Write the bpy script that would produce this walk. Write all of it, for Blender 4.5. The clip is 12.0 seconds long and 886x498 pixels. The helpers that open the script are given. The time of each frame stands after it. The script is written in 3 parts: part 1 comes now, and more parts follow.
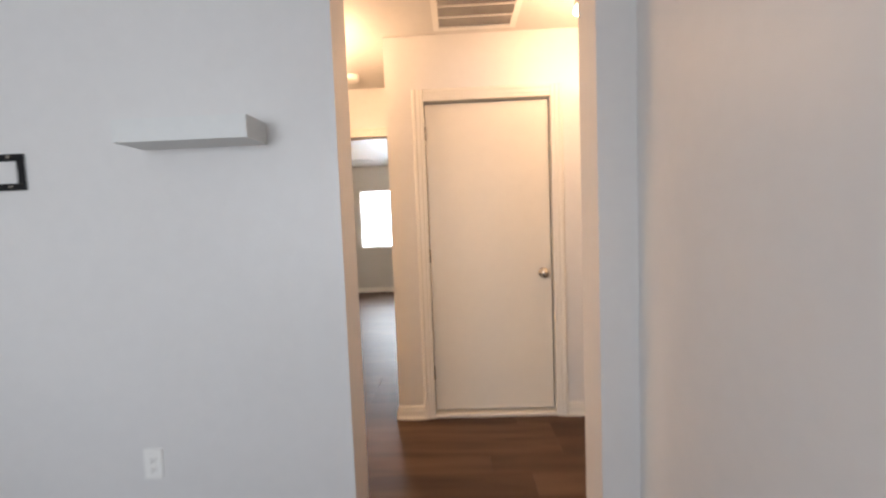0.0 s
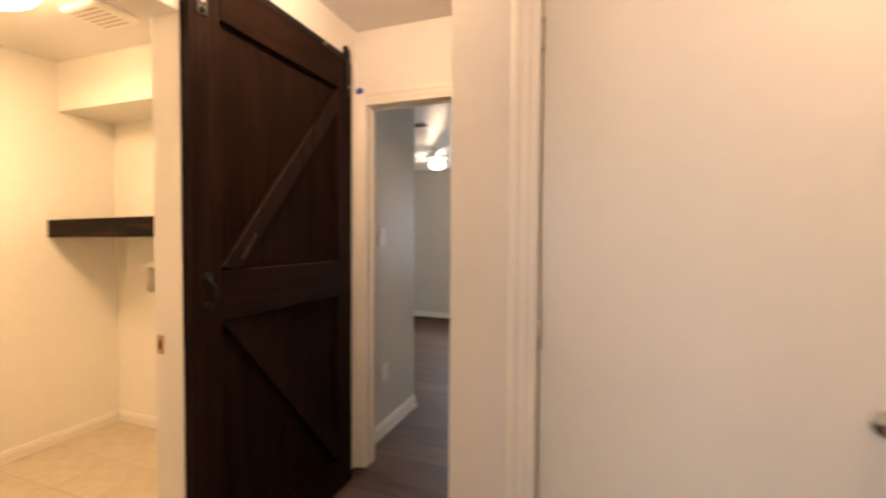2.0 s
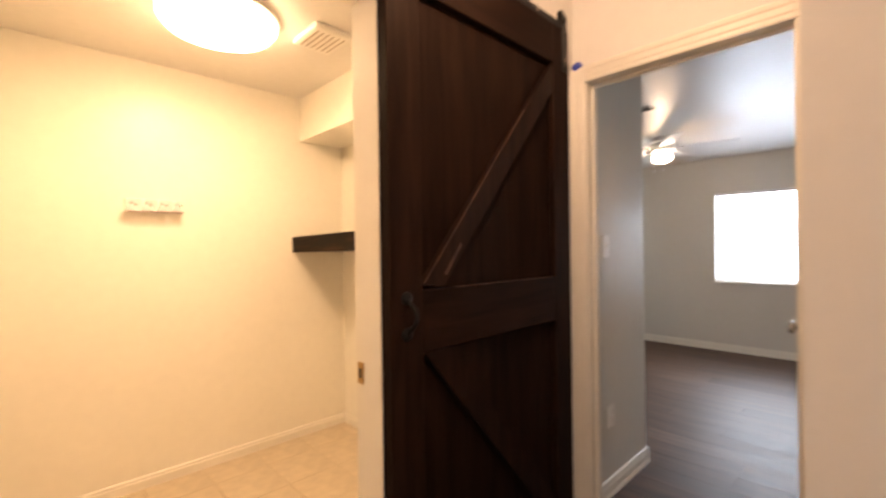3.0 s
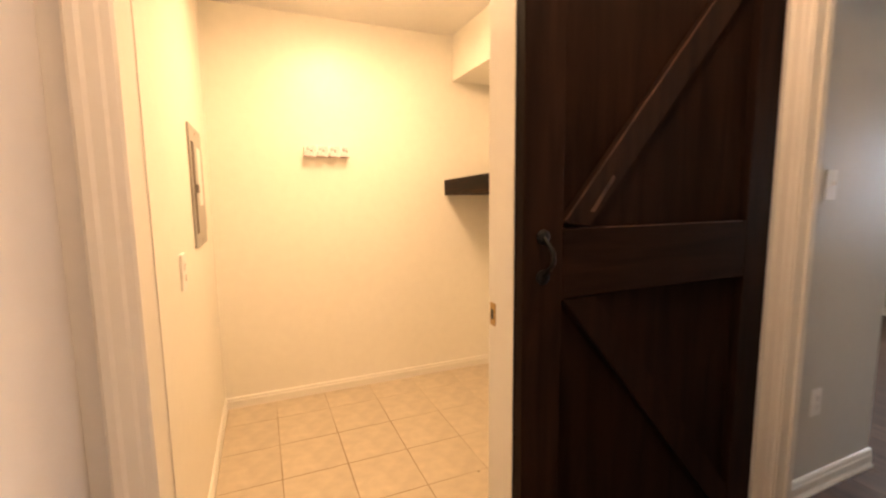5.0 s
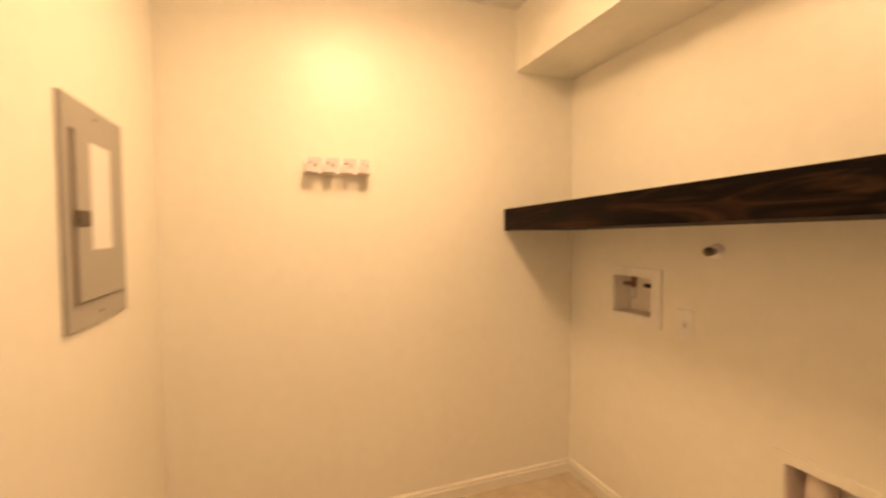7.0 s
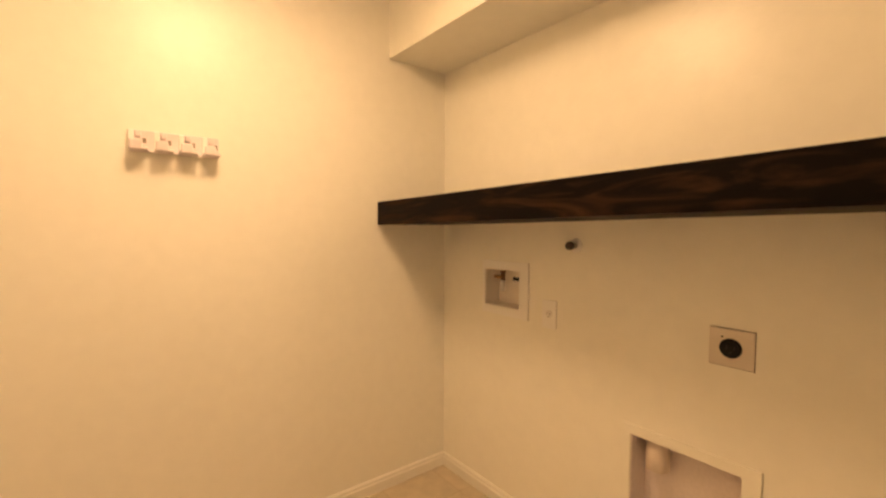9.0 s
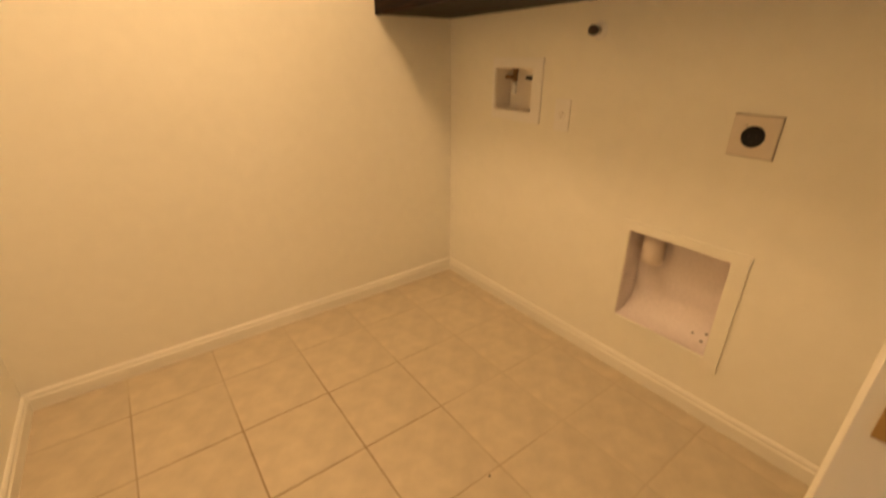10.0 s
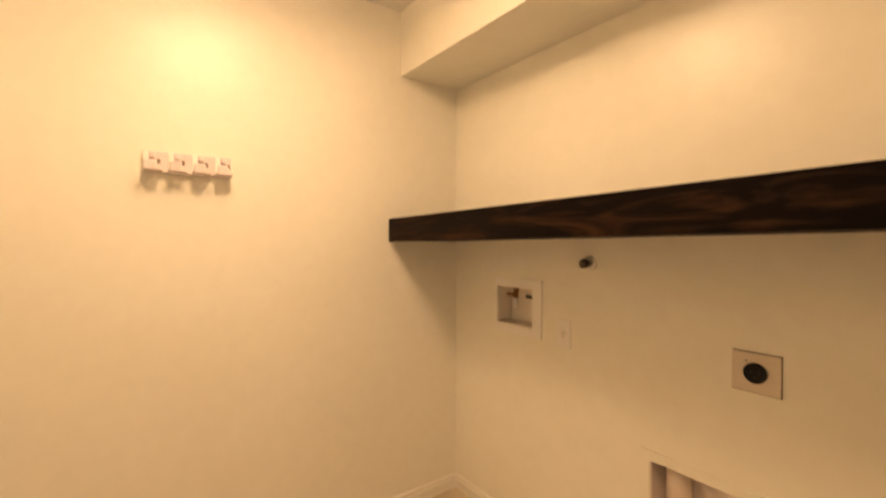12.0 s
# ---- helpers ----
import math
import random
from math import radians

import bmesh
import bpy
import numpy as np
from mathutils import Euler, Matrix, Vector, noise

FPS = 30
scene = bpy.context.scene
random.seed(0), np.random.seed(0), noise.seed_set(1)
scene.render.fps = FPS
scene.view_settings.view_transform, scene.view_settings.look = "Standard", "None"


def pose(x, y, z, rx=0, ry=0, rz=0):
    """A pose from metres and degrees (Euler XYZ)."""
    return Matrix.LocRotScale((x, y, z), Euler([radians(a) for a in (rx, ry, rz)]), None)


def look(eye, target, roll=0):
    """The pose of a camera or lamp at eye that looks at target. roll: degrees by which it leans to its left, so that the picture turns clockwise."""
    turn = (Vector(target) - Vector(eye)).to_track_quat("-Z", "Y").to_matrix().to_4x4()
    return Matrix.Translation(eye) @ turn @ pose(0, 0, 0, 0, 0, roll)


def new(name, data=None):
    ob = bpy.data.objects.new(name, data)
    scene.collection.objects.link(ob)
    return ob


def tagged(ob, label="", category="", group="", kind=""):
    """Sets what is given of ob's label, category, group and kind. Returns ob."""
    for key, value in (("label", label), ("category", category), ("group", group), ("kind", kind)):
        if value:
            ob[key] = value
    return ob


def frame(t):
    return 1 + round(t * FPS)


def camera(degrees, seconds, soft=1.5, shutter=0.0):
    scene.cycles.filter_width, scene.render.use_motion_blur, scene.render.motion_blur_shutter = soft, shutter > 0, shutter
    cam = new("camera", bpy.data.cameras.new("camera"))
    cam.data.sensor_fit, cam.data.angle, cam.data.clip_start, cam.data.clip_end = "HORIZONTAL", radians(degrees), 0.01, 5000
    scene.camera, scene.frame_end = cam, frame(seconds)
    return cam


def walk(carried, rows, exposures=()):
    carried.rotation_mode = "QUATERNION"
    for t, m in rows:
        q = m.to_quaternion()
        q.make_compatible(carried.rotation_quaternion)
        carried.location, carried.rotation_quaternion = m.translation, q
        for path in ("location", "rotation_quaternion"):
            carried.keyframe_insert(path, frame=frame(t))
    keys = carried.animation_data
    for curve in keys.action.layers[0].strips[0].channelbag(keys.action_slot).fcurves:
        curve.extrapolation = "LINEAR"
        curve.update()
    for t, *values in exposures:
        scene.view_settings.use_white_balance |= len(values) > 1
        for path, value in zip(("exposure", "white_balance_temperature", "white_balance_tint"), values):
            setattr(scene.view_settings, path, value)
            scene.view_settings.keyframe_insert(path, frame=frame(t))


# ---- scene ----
cam = camera(91.9, 12.0, soft=2.2, shutter=0.5)
PATH = [
    (0, (0.418, -2.733, 1.284), (0.351, -0.738, 1.156), -2.2),
    (0.3, (0.413, -2.443, 1.291), (0.330, -0.446, 1.241), -0.8),
    (0.5, (0.430, -2.264, 1.304), (0.293, -0.269, 1.252), -1.1),
    (0.8, (0.435, -1.989, 1.286), (0.290, 0.006, 1.237), -0.1),
    (1, (0.431, -1.817, 1.300), (0.302, 0.179, 1.266), -1.1),
    (1.2, (0.420, -1.645, 1.308), (0.341, 0.353, 1.264), -1.2),
    (1.5, (0.425, -1.455, 1.287), (0.240, 0.535, 1.212), -2.0),
    (1.8, (0.420, -1.232, 1.319), (-0.055, 0.712, 1.290), 1.0),
    (2, (0.384, -1.123, 1.321), (-0.296, 0.757, 1.256), 0.4),
    (2.3, (0.290, -0.966, 1.311), (-0.664, 0.792, 1.305), 0.5),
    (2.5, (0.210, -0.897, 1.301), (-0.883, 0.778, 1.330), -0.3),
    (2.7, (0.149, -0.853, 1.329), (-1.072, 0.731, 1.381), -0.1),
    (3, (0.083, -0.801, 1.313), (-1.353, 0.591, 1.304), -0.8),
    (3.2, (0.080, -0.787, 1.318), (-1.443, 0.509, 1.269), -1.1),
    (4.8, (0.070, -0.694, 1.256), (-1.728, 0.162, 1.066), -1.0),
    (5, (0.029, -0.684, 1.269), (-1.800, 0.090, 1.034), -0.6),
    (5.2, (-0.024, -0.652, 1.256), (-1.875, 0.072, 1.029), -0.4),
    (5.5, (-0.213, -0.620, 1.273), (-2.105, 0.000, 1.079), 0.2),
    (6, (-0.467, -0.601, 1.266), (-2.416, -0.184, 1.091), -0.3),
    (6.3, (-0.631, -0.550, 1.284), (-2.603, -0.250, 1.131), -0.3),
    (6.5, (-0.728, -0.544, 1.301), (-2.702, -0.245, 1.190), 0.4),
    (6.8, (-0.833, -0.515, 1.293), (-2.774, -0.044, 1.181), 0.6),
    (7, (-0.901, -0.507, 1.287), (-2.773, 0.193, 1.206), -0.3),
    (7.2, (-0.934, -0.495, 1.287), (-2.743, 0.360, 1.246), -1.0),
    (8.8, (-0.990, -0.463, 1.284), (-2.577, 0.753, 1.230), 0.5),
    (9, (-0.998, -0.473, 1.281), (-2.577, 0.750, 1.178), 0.2),
    (9.2, (-0.985, -0.449, 1.238), (-2.570, 0.759, 1.058), 0.3),
    (9.5, (-0.994, -0.440, 1.201), (-2.547, 0.734, 0.741), 0.0),
    (9.8, (-0.995, -0.436, 1.145), (-2.496, 0.688, 0.452), 0.3),
    (10, (-1.001, -0.447, 1.141), (-2.467, 0.634, 0.313), -0.1),
    (10.2, (-0.998, -0.442, 1.119), (-2.437, 0.596, 0.194), -0.3),
    (10.5, (-1.008, -0.445, 1.113), (-2.436, 0.567, 0.144), -0.8),
    (10.8, (-1.002, -0.439, 1.113), (-2.442, 0.576, 0.165), -0.9),
    (11, (-1.010, -0.441, 1.122), (-2.476, 0.577, 0.219), -1.1),
    (11.3, (-0.994, -0.423, 1.144), (-2.569, 0.664, 0.563), 0.3),
    (11.5, (-1.002, -0.419, 1.209), (-2.608, 0.697, 0.790), -0.3),
    (11.7, (-0.991, -0.420, 1.253), (-2.619, 0.725, 1.044), 0.1),
    (12, (-1.008, -0.448, 1.301), (-2.629, 0.722, 1.256), -0.0),
]
EXPOSURES = [
    (0.0, 0.23, 6650, 10), (1.0, 0.22, 6500, 10), (1.8, 0.15, 6500, 10), (2.3, 0.16, 6500, 11), (3.2, 0.17, 6420, 12), (5.0, 0.17, 6700, 12),
    (5.7, 0.08, 6650, 11), (6.5, -0.22, 6950, 10), (7.2, -0.38, 6900, 10), (9.0, -0.46, 7000, 9), (9.5, -0.50, 7200, 6),
    (10.5, -0.49, 7350, 5), (11.2, -0.51, 7050, 6), (12.0, -0.46, 6600, 8),
]
walk(cam, [(t, look(eye, target, roll)) for t, eye, target, roll in PATH], EXPOSURES)

# ---- world and lights ----
world = bpy.data.worlds.new("sky")
scene.world = world
world.use_nodes = True
wn = world.node_tree
sky = wn.nodes.new("ShaderNodeTexSky")
sky.sky_type = "NISHITA"
sky.sun_disc = False
sky.sun_elevation = radians(50)
sky.sun_rotation = radians(120)
wn.nodes["Background"].inputs["Strength"].default_value = 0.12
wn.links.new(sky.outputs["Color"], wn.nodes["Background"].inputs["Color"])


def lamp(name, kind, m, energy, color, size=0.2, size_y=None):
    d = bpy.data.lights.new(name, kind)
    d.energy, d.color = energy, color
    if kind == "AREA":
        d.shape, d.size, d.size_y = "RECTANGLE", size, size_y or size
    elif kind in ("POINT", "SPOT"):
        d.shadow_soft_size = size
    ob = new(name, d)
    ob.matrix_world = m
    return ob


sun = lamp("sun", "SUN", pose(0, 0, 8, 40, 0, 120), 2.0, (1.0, 0.95, 0.88))
sun.data.angle = radians(0.5)
HALL = (1.0, 0.615, 0.365)
DAY = (0.80, 0.88, 1.0)
# daylight entering by the windows
lamp("daylight_bedroom", "AREA", look((-0.9, -4.52, 1.45), (-0.9, 0, 1.3)), 45, DAY, 1.5, 1.2)
lamp("daylight_room", "AREA", look((-0.8, 5.42, 1.39), (-0.8, 0, 1.0)), 135, DAY, 1.08, 1.05)
# bulbs of the fixtures
WARM = (1.0, 0.63, 0.345)
bulb = lamp("laundry_bulb", "AREA", look((-1.975, -0.172, 2.250), (-1.975, -0.172, 0)), 14, WARM, 0.38)
bulb.data.shape = "DISK"
for x, y in ((-0.36, -0.18), (-0.48, 0.10)):
    lamp("hall_bulb", "POINT", pose(x, y, 2.250), 12, HALL, 0.035)
for x, y in ((1.08, -0.50), (1.32, -0.42)):
    lamp("hall_bulb", "POINT", pose(x, y, 2.252), 7, HALL, 0.035)
lamp("fan_bulb", "POINT", pose(-1.44, 3.70, 2.04), 9, HALL, 0.06)


# ---- materials ----
def material(name, base, rough=0.5, metal=0.0, vary=0.04, scale=6.0, bump=0.0, bump_scale=220.0, spec=0.5, rough_vary=0.06):
    """Two scales of colour noise, noise in the gloss and a fine relief."""
    m = bpy.data.materials.new(name)
    m.use_nodes = True
    nt = m.node_tree
    b = nt.nodes["Principled BSDF"]
    b.inputs["Metallic"].default_value = metal
    b.inputs["Specular IOR Level"].default_value = spec
    co = nt.nodes.new("ShaderNodeTexCoord")
    big = nt.nodes.new("ShaderNodeTexNoise")
    big.inputs["Scale"].default_value, big.inputs["Detail"].default_value = scale * 0.25, 4
    fine = nt.nodes.new("ShaderNodeTexNoise")
    fine.inputs["Scale"].default_value, fine.inputs["Detail"].default_value = scale * 6, 5
    add = nt.nodes.new("ShaderNodeMath")
    add.operation = "ADD"
    ramp = nt.nodes.new("ShaderNodeMapRange")
    ramp.inputs["From Min"].default_value, ramp.inputs["From Max"].default_value = 0.6, 1.4
    ramp.inputs["To Min"].default_value, ramp.inputs["To Max"].default_value = 1 - vary, 1 + vary
    mul = nt.nodes.new("ShaderNodeVectorMath")
    mul.operation = "SCALE"
    mul.inputs[0].default_value = base
    for n in (big, fine):
        nt.links.new(co.outputs["Object"], n.inputs["Vector"])
    nt.links.new(big.outputs["Fac"], add.inputs[0])
    nt.links.new(fine.outputs["Fac"], add.inputs[1])
    nt.links.new(add.outputs[0], ramp.inputs["Value"])
    nt.links.new(ramp.outputs[0], mul.inputs["Scale"])
    nt.links.new(mul.outputs[0], b.inputs["Base Color"])
    rr = nt.nodes.new("ShaderNodeMapRange")
    rr.inputs["To Min"].default_value, rr.inputs["To Max"].default_value = max(0.02, rough - rough_vary), rough + rough_vary
    nt.links.new(big.outputs["Fac"], rr.inputs["Value"])
    nt.links.new(rr.outputs[0], b.inputs["Roughness"])
    if bump:
        tex = nt.nodes.new("ShaderNodeTexNoise")
        tex.inputs["Scale"].default_value, tex.inputs["Detail"].default_value = bump_scale, 3
        bp = nt.nodes.new("ShaderNodeBump")
        bp.inputs["Strength"].default_value, bp.inputs["Distance"].default_value = bump, 0.003
        nt.links.new(co.outputs["Object"], tex.inputs["Vector"])
        nt.links.new(tex.outputs["Fac"], bp.inputs["Height"])
        nt.links.new(bp.outputs["Normal"], b.inputs["Normal"])
    return m


def emissive(name, color, strength):
    m = bpy.data.materials.new(name)
    m.use_nodes = True
    b = m.node_tree.nodes["Principled BSDF"]
    b.inputs["Base Color"].default_value = (*color, 1)
    b.inputs["Emission Color"].default_value = (*color, 1)
    b.inputs["Emission Strength"].default_value = strength
    return m


def wood(name, dark, light, rough, along, stretch=14.0, scale=3.0, per_object=0.0, bump=0.12, spec=0.5, swirl=0.6, lo=0.30, hi=0.75):
    """Stained wood with grain drawn out along one axis."""
    m = bpy.data.materials.new(name)
    m.use_nodes = True
    nt = m.node_tree
    b = nt.nodes["Principled BSDF"]
    co = nt.nodes.new("ShaderNodeTexCoord")
    mp = nt.nodes.new("ShaderNodeMapping")
    s = [scale * stretch] * 3
    s["xyz".index(along)] = scale
    mp.inputs["Scale"].default_value = s
    info = nt.nodes.new("ShaderNodeObjectInfo")
    off = nt.nodes.new("ShaderNodeVectorMath")
    off.operation = "MULTIPLY_ADD"
    off.inputs[1].default_value = (17.0 * (per_object > 0),) * 3
    nt.links.new(info.outputs["Random"], off.inputs[0])
    nt.links.new(co.outputs["Object"], off.inputs[2])
    nt.links.new(off.outputs[0], mp.inputs["Vector"])
    n = nt.nodes.new("ShaderNodeTexNoise")
    n.inputs["Scale"].default_value, n.inputs["Detail"].default_value, n.inputs["Distortion"].default_value = 1.0, 6, swirl
    b.inputs["Specular IOR Level"].default_value = spec
    nt.links.new(mp.outputs[0], n.inputs["Vector"])
    cr = nt.nodes.new("ShaderNodeValToRGB")
    cr.color_ramp.elements[0].position, cr.color_ramp.elements[0].color = lo, (*dark, 1)
    cr.color_ramp.elements[1].position, cr.color_ramp.elements[1].color = hi, (*light, 1)
    nt.links.new(n.outputs["Fac"], cr.inputs["Fac"])
    tone = nt.nodes.new("ShaderNodeMapRange")
    tone.inputs["To Min"].default_value, tone.inputs["To Max"].default_value = 1 - per_object, 1 + per_object
    nt.links.new(info.outputs["Random"], tone.inputs["Value"])
    mul = nt.nodes.new("ShaderNodeVectorMath")
    mul.operation = "SCALE"
    nt.links.new(cr.outputs["Color"], mul.inputs[0])
    nt.links.new(tone.outputs[0], mul.inputs["Scale"])
    nt.links.new(mul.outputs[0], b.inputs["Base Color"])
    rr = nt.nodes.new("ShaderNodeMapRange")
    rr.inputs["To Min"].default_value, rr.inputs["To Max"].default_value = rough - 0.08, rough + 0.10
    nt.links.new(n.outputs["Fac"], rr.inputs["Value"])
    nt.links.new(rr.outputs[0], b.inputs["Roughness"])
    bp = nt.nodes.new("ShaderNodeBump")
    bp.inputs["Strength"].default_value, bp.inputs["Distance"].default_value = bump, 0.002
    nt.links.new(n.outputs["Fac"], bp.inputs["Height"])
    nt.links.new(bp.outputs["Normal"], b.inputs["Normal"])
    return m


PAINT = material("wall_paint", (0.80, 0.785, 0.75), 0.36, vary=0.025, scale=3, bump=0.16, bump_scale=95, spec=0.4)
PAINT_L = material("laundry_wall_paint", (0.87, 0.845, 0.755), 0.33, vary=0.03, scale=3, bump=0.12, bump_scale=40, spec=0.38, rough_vary=0.01)
PAINT_N = material("patched_wall_paint", (0.87, 0.845, 0.755), 0.33, vary=0.03, scale=3, bump=0.42, bump_scale=26, spec=0.42, rough_vary=0.01)
PAINT_GREY = material("grey_wall_paint", (0.66, 0.64, 0.585), 0.40, vary=0.025, scale=3, bump=0.16, bump_scale=95, spec=0.4)
PAINT_BED = material("bedroom_wall_paint", (0.72, 0.70, 0.68), 0.42, vary=0.025, scale=3, bump=0.16, bump_scale=95, spec=0.4)
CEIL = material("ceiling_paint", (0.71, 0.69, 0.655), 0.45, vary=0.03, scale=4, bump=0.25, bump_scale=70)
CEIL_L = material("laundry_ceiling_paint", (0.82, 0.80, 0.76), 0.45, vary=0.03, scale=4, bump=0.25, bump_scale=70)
CEIL_GLOSS = material("semigloss_ceiling_paint", (0.80, 0.79, 0.77), 0.40, vary=0.02, scale=4, bump=0.06, bump_scale=60)
TRIM = material("trim_enamel", (0.84, 0.81, 0.73), 0.33, vary=0.02, scale=5, bump=0.03, bump_scale=90, rough_vary=0.01)
DOORP = material("door_enamel", (0.83, 0.785, 0.685), 0.34, vary=0.02, scale=3, bump=0.05, bump_scale=260, rough_vary=0.02)
BARN = wood("barn_door_stain", (0.0075, 0.0042, 0.0030), (0.0215, 0.0112, 0.0076), 0.50, "z", 10, 2.5, 0.15, 0.12, 0.03)
BARN_H = wood("barn_board_stain_across", (0.0075, 0.0042, 0.0030), (0.0215, 0.0112, 0.0076), 0.50, "y", 10, 2.5, 0.15, 0.12, 0.03)
SHELFW = wood("walnut_shelf_stain", (0.0042, 0.0024, 0.0018), (0.046, 0.0225, 0.0115), 0.44, "x", 7, 2.4, 0.0, 0.1, 0.06, 2.2, 0.46, 0.80)
PLANK = wood("vinyl_plank", (0.060, 0.037, 0.026), (0.122, 0.076, 0.052), 0.50, "x", 9, 1.6, 0.24, 0.05, 0.11)


def stained_grout():
    """Grout that is dirty along the way walked and clean towards the corners."""
    m = material("grout", (0.5, 0.5, 0.5), 0.85, vary=0.12, scale=20)
    nt = m.node_tree
    b = nt.nodes["Principled BSDF"]
    co = nt.nodes.new("ShaderNodeTexCoord")
    worn = nt.nodes.new("ShaderNodeVectorMath")
    worn.operation = "DISTANCE"
    worn.inputs[1].default_value = (-2.0, -0.35, 0)
    nt.links.new(co.outputs["Object"], worn.inputs[0])
    n = nt.nodes.new("ShaderNodeTexNoise")
    n.inputs["Scale"].default_value, n.inputs["Detail"].default_value = 3.5, 4
    nt.links.new(co.outputs["Object"], n.inputs["Vector"])
    add = nt.nodes.new("ShaderNodeMath")
    add.operation = "MULTIPLY_ADD"
    add.inputs[1].default_value = 1.5
    nt.links.new(n.outputs["Fac"], add.inputs[0])
    nt.links.new(worn.outputs["Value"], add.inputs[2])
    cr = nt.nodes.new("ShaderNodeMapRange")
    cr.inputs["From Min"].default_value, cr.inputs["From Max"].default_value = 0.95, 1.65
    nt.links.new(add.outputs[0], cr.inputs["Value"])
    mix = nt.nodes.new("ShaderNodeMix")
    mix.data_type = "RGBA"
    mix.inputs[6].default_value, mix.inputs[7].default_value = (0.27, 0.185, 0.105, 1), (0.55, 0.465, 0.34, 1)
    nt.links.new(cr.outputs[0], mix.inputs[0])
    nt.links.new(mix.outputs[2], b.inputs["Base Color"])
    return m


GROUT = stained_grout()
TILE = material("beige_ceramic_tile", (0.58, 0.495, 0.37), 0.42, vary=0.19, scale=2.4, bump=0.05, bump_scale=60)
BLACK = material("black_metal", (0.012, 0.012, 0.013), 0.40, metal=0.6, vary=0.1)
IRON = material("black_iron", (0.006, 0.0055, 0.005), 0.55, vary=0.1, spec=0.2)
NICKEL = material("satin_nickel", (0.55, 0.50, 0.44), 0.25, metal=1.0, vary=0.06)
PLASTIC = material("white_plastic", (0.88, 0.86, 0.82), 0.35, vary=0.02)
PANELG = material("grey_panel_enamel", (0.36, 0.34, 0.30), 0.40, vary=0.04)
PAPER = material("paper_label", (0.80, 0.79, 0.75), 0.6, vary=0.03)
DARK = material("dark_void", (0.015, 0.014, 0.013), 0.6)
BRASS = material("brass", (0.50, 0.33, 0.14), 0.35, metal=1.0)
SLOT = material("shadowed_slot", (0.22, 0.17, 0.13), 0.6)
SLOT_PALE = material("shallow_slot", (0.46, 0.40, 0.33), 0.6)
DOOR_GLOSS = material("gloss_door_enamel", (0.83, 0.80, 0.72), 0.12, vary=0.02, scale=4, rough_vary=0.0)
LATCH = material("brown_latch_plastic", (0.085, 0.065, 0.048), 0.5, vary=0.06)
BLUE = material("blue_putty", (0.06, 0.10, 0.55), 0.5)
BLIND = material("white_blind", (0.80, 0.81, 0.82), 0.45, vary=0.02)
OPAL = emissive("opal_glass", (1.0, 0.63, 0.345), 22.0)
BULB = emissive("frosted_bulb", (1.0, 0.82, 0.60), 26.0)
BACK = emissive("bright_outdoors", (0.90, 0.96, 1.0), 2.6)


# ---- mesh helpers ----
def box(bm, x0, x1, y0, y1, z0, z1, bevel=0.0):
    g = bmesh.ops.create_cube(bm, size=1.0)
    v = g["verts"]
    bmesh.ops.transform(bm, matrix=Matrix.LocRotScale(((x0 + x1) / 2, (y0 + y1) / 2, (z0 + z1) / 2), None, (abs(x1 - x0), abs(y1 - y0), abs(z1 - z0))), verts=v)
    if bevel:
        e = list({e for q in v for e in q.link_edges})
        bmesh.ops.bevel(bm, geom=e, offset=bevel, segments=2, affect="EDGES", profile=0.6)
    return bm


def boxes(*rows, bevel=0.0):
    bm = bmesh.new()
    for r in rows:
        box(bm, *r, bevel=bevel)
    return bm


def lathe(profile, m=None, steps=32):
    """Turned shape: rows of radius and height about z, moved by m."""
    bm = bmesh.new()
    rings = []
    for r, z in profile:
        if r < 1e-5:
            rings.append([bm.verts.new((0, 0, z))])
        else:
            rings.append([bm.verts.new((r * math.cos(2 * math.pi * k / steps), r * math.sin(2 * math.pi * k / steps), z)) for k in range(steps)])
    for a, b in zip(rings, rings[1:]):
        for k in range(steps):
            q = [a[k % len(a)], a[(k + 1) % len(a)], b[(k + 1) % len(b)], b[k % len(b)]]
            q = list(dict.fromkeys(q))
            if len(q) > 2:
                bm.faces.new(q)
    for f in bm.faces:
        f.smooth = True
    bmesh.ops.recalc_face_normals(bm, faces=bm.faces)
    if m is not None:
        bm.transform(m)
    return bm


def sweep(profile, a, b, out, up):
    """A moulding from a to b: profile rows of (out, up) in metres."""
    bm = bmesh.new()
    out, up = Vector(out), Vector(up)
    rings = [[bm.verts.new(Vector(p) + out * u + up * w) for u, w in profile] for p in (a, b)]
    n = len(profile)
    for k in range(n):
        bm.faces.new((rings[0][k], rings[0][(k + 1) % n], rings[1][(k + 1) % n], rings[1][k]))
    bm.faces.new(rings[0])
    bm.faces.new(rings[1][::-1])
    bmesh.ops.recalc_face_normals(bm, faces=bm.faces)
    return bm


def merged(*bms):
    total = bmesh.new()
    for b in bms:
        me = bpy.data.meshes.new("tmp")
        b.to_mesh(me)
        b.free()
        total.from_mesh(me)
        bpy.data.meshes.remove(me)
    return total


def thing(name, base, label, category, group="", kind=""):
    ob = new(name)
    ob.location = base
    ob.empty_display_size = 0.1
    return tagged(ob, label, category, group, kind)


def part(name, bm, mat, parent=None, label=""):
    me = bpy.data.meshes.new(name)
    bm.to_mesh(me)
    bm.free()
    me.materials.append(mat)
    ob = new(name, me)
    if parent is not None:
        ob.parent = parent
        me.transform(Matrix.Translation(-world_base(parent)))
    return tagged(ob, label) if label else ob


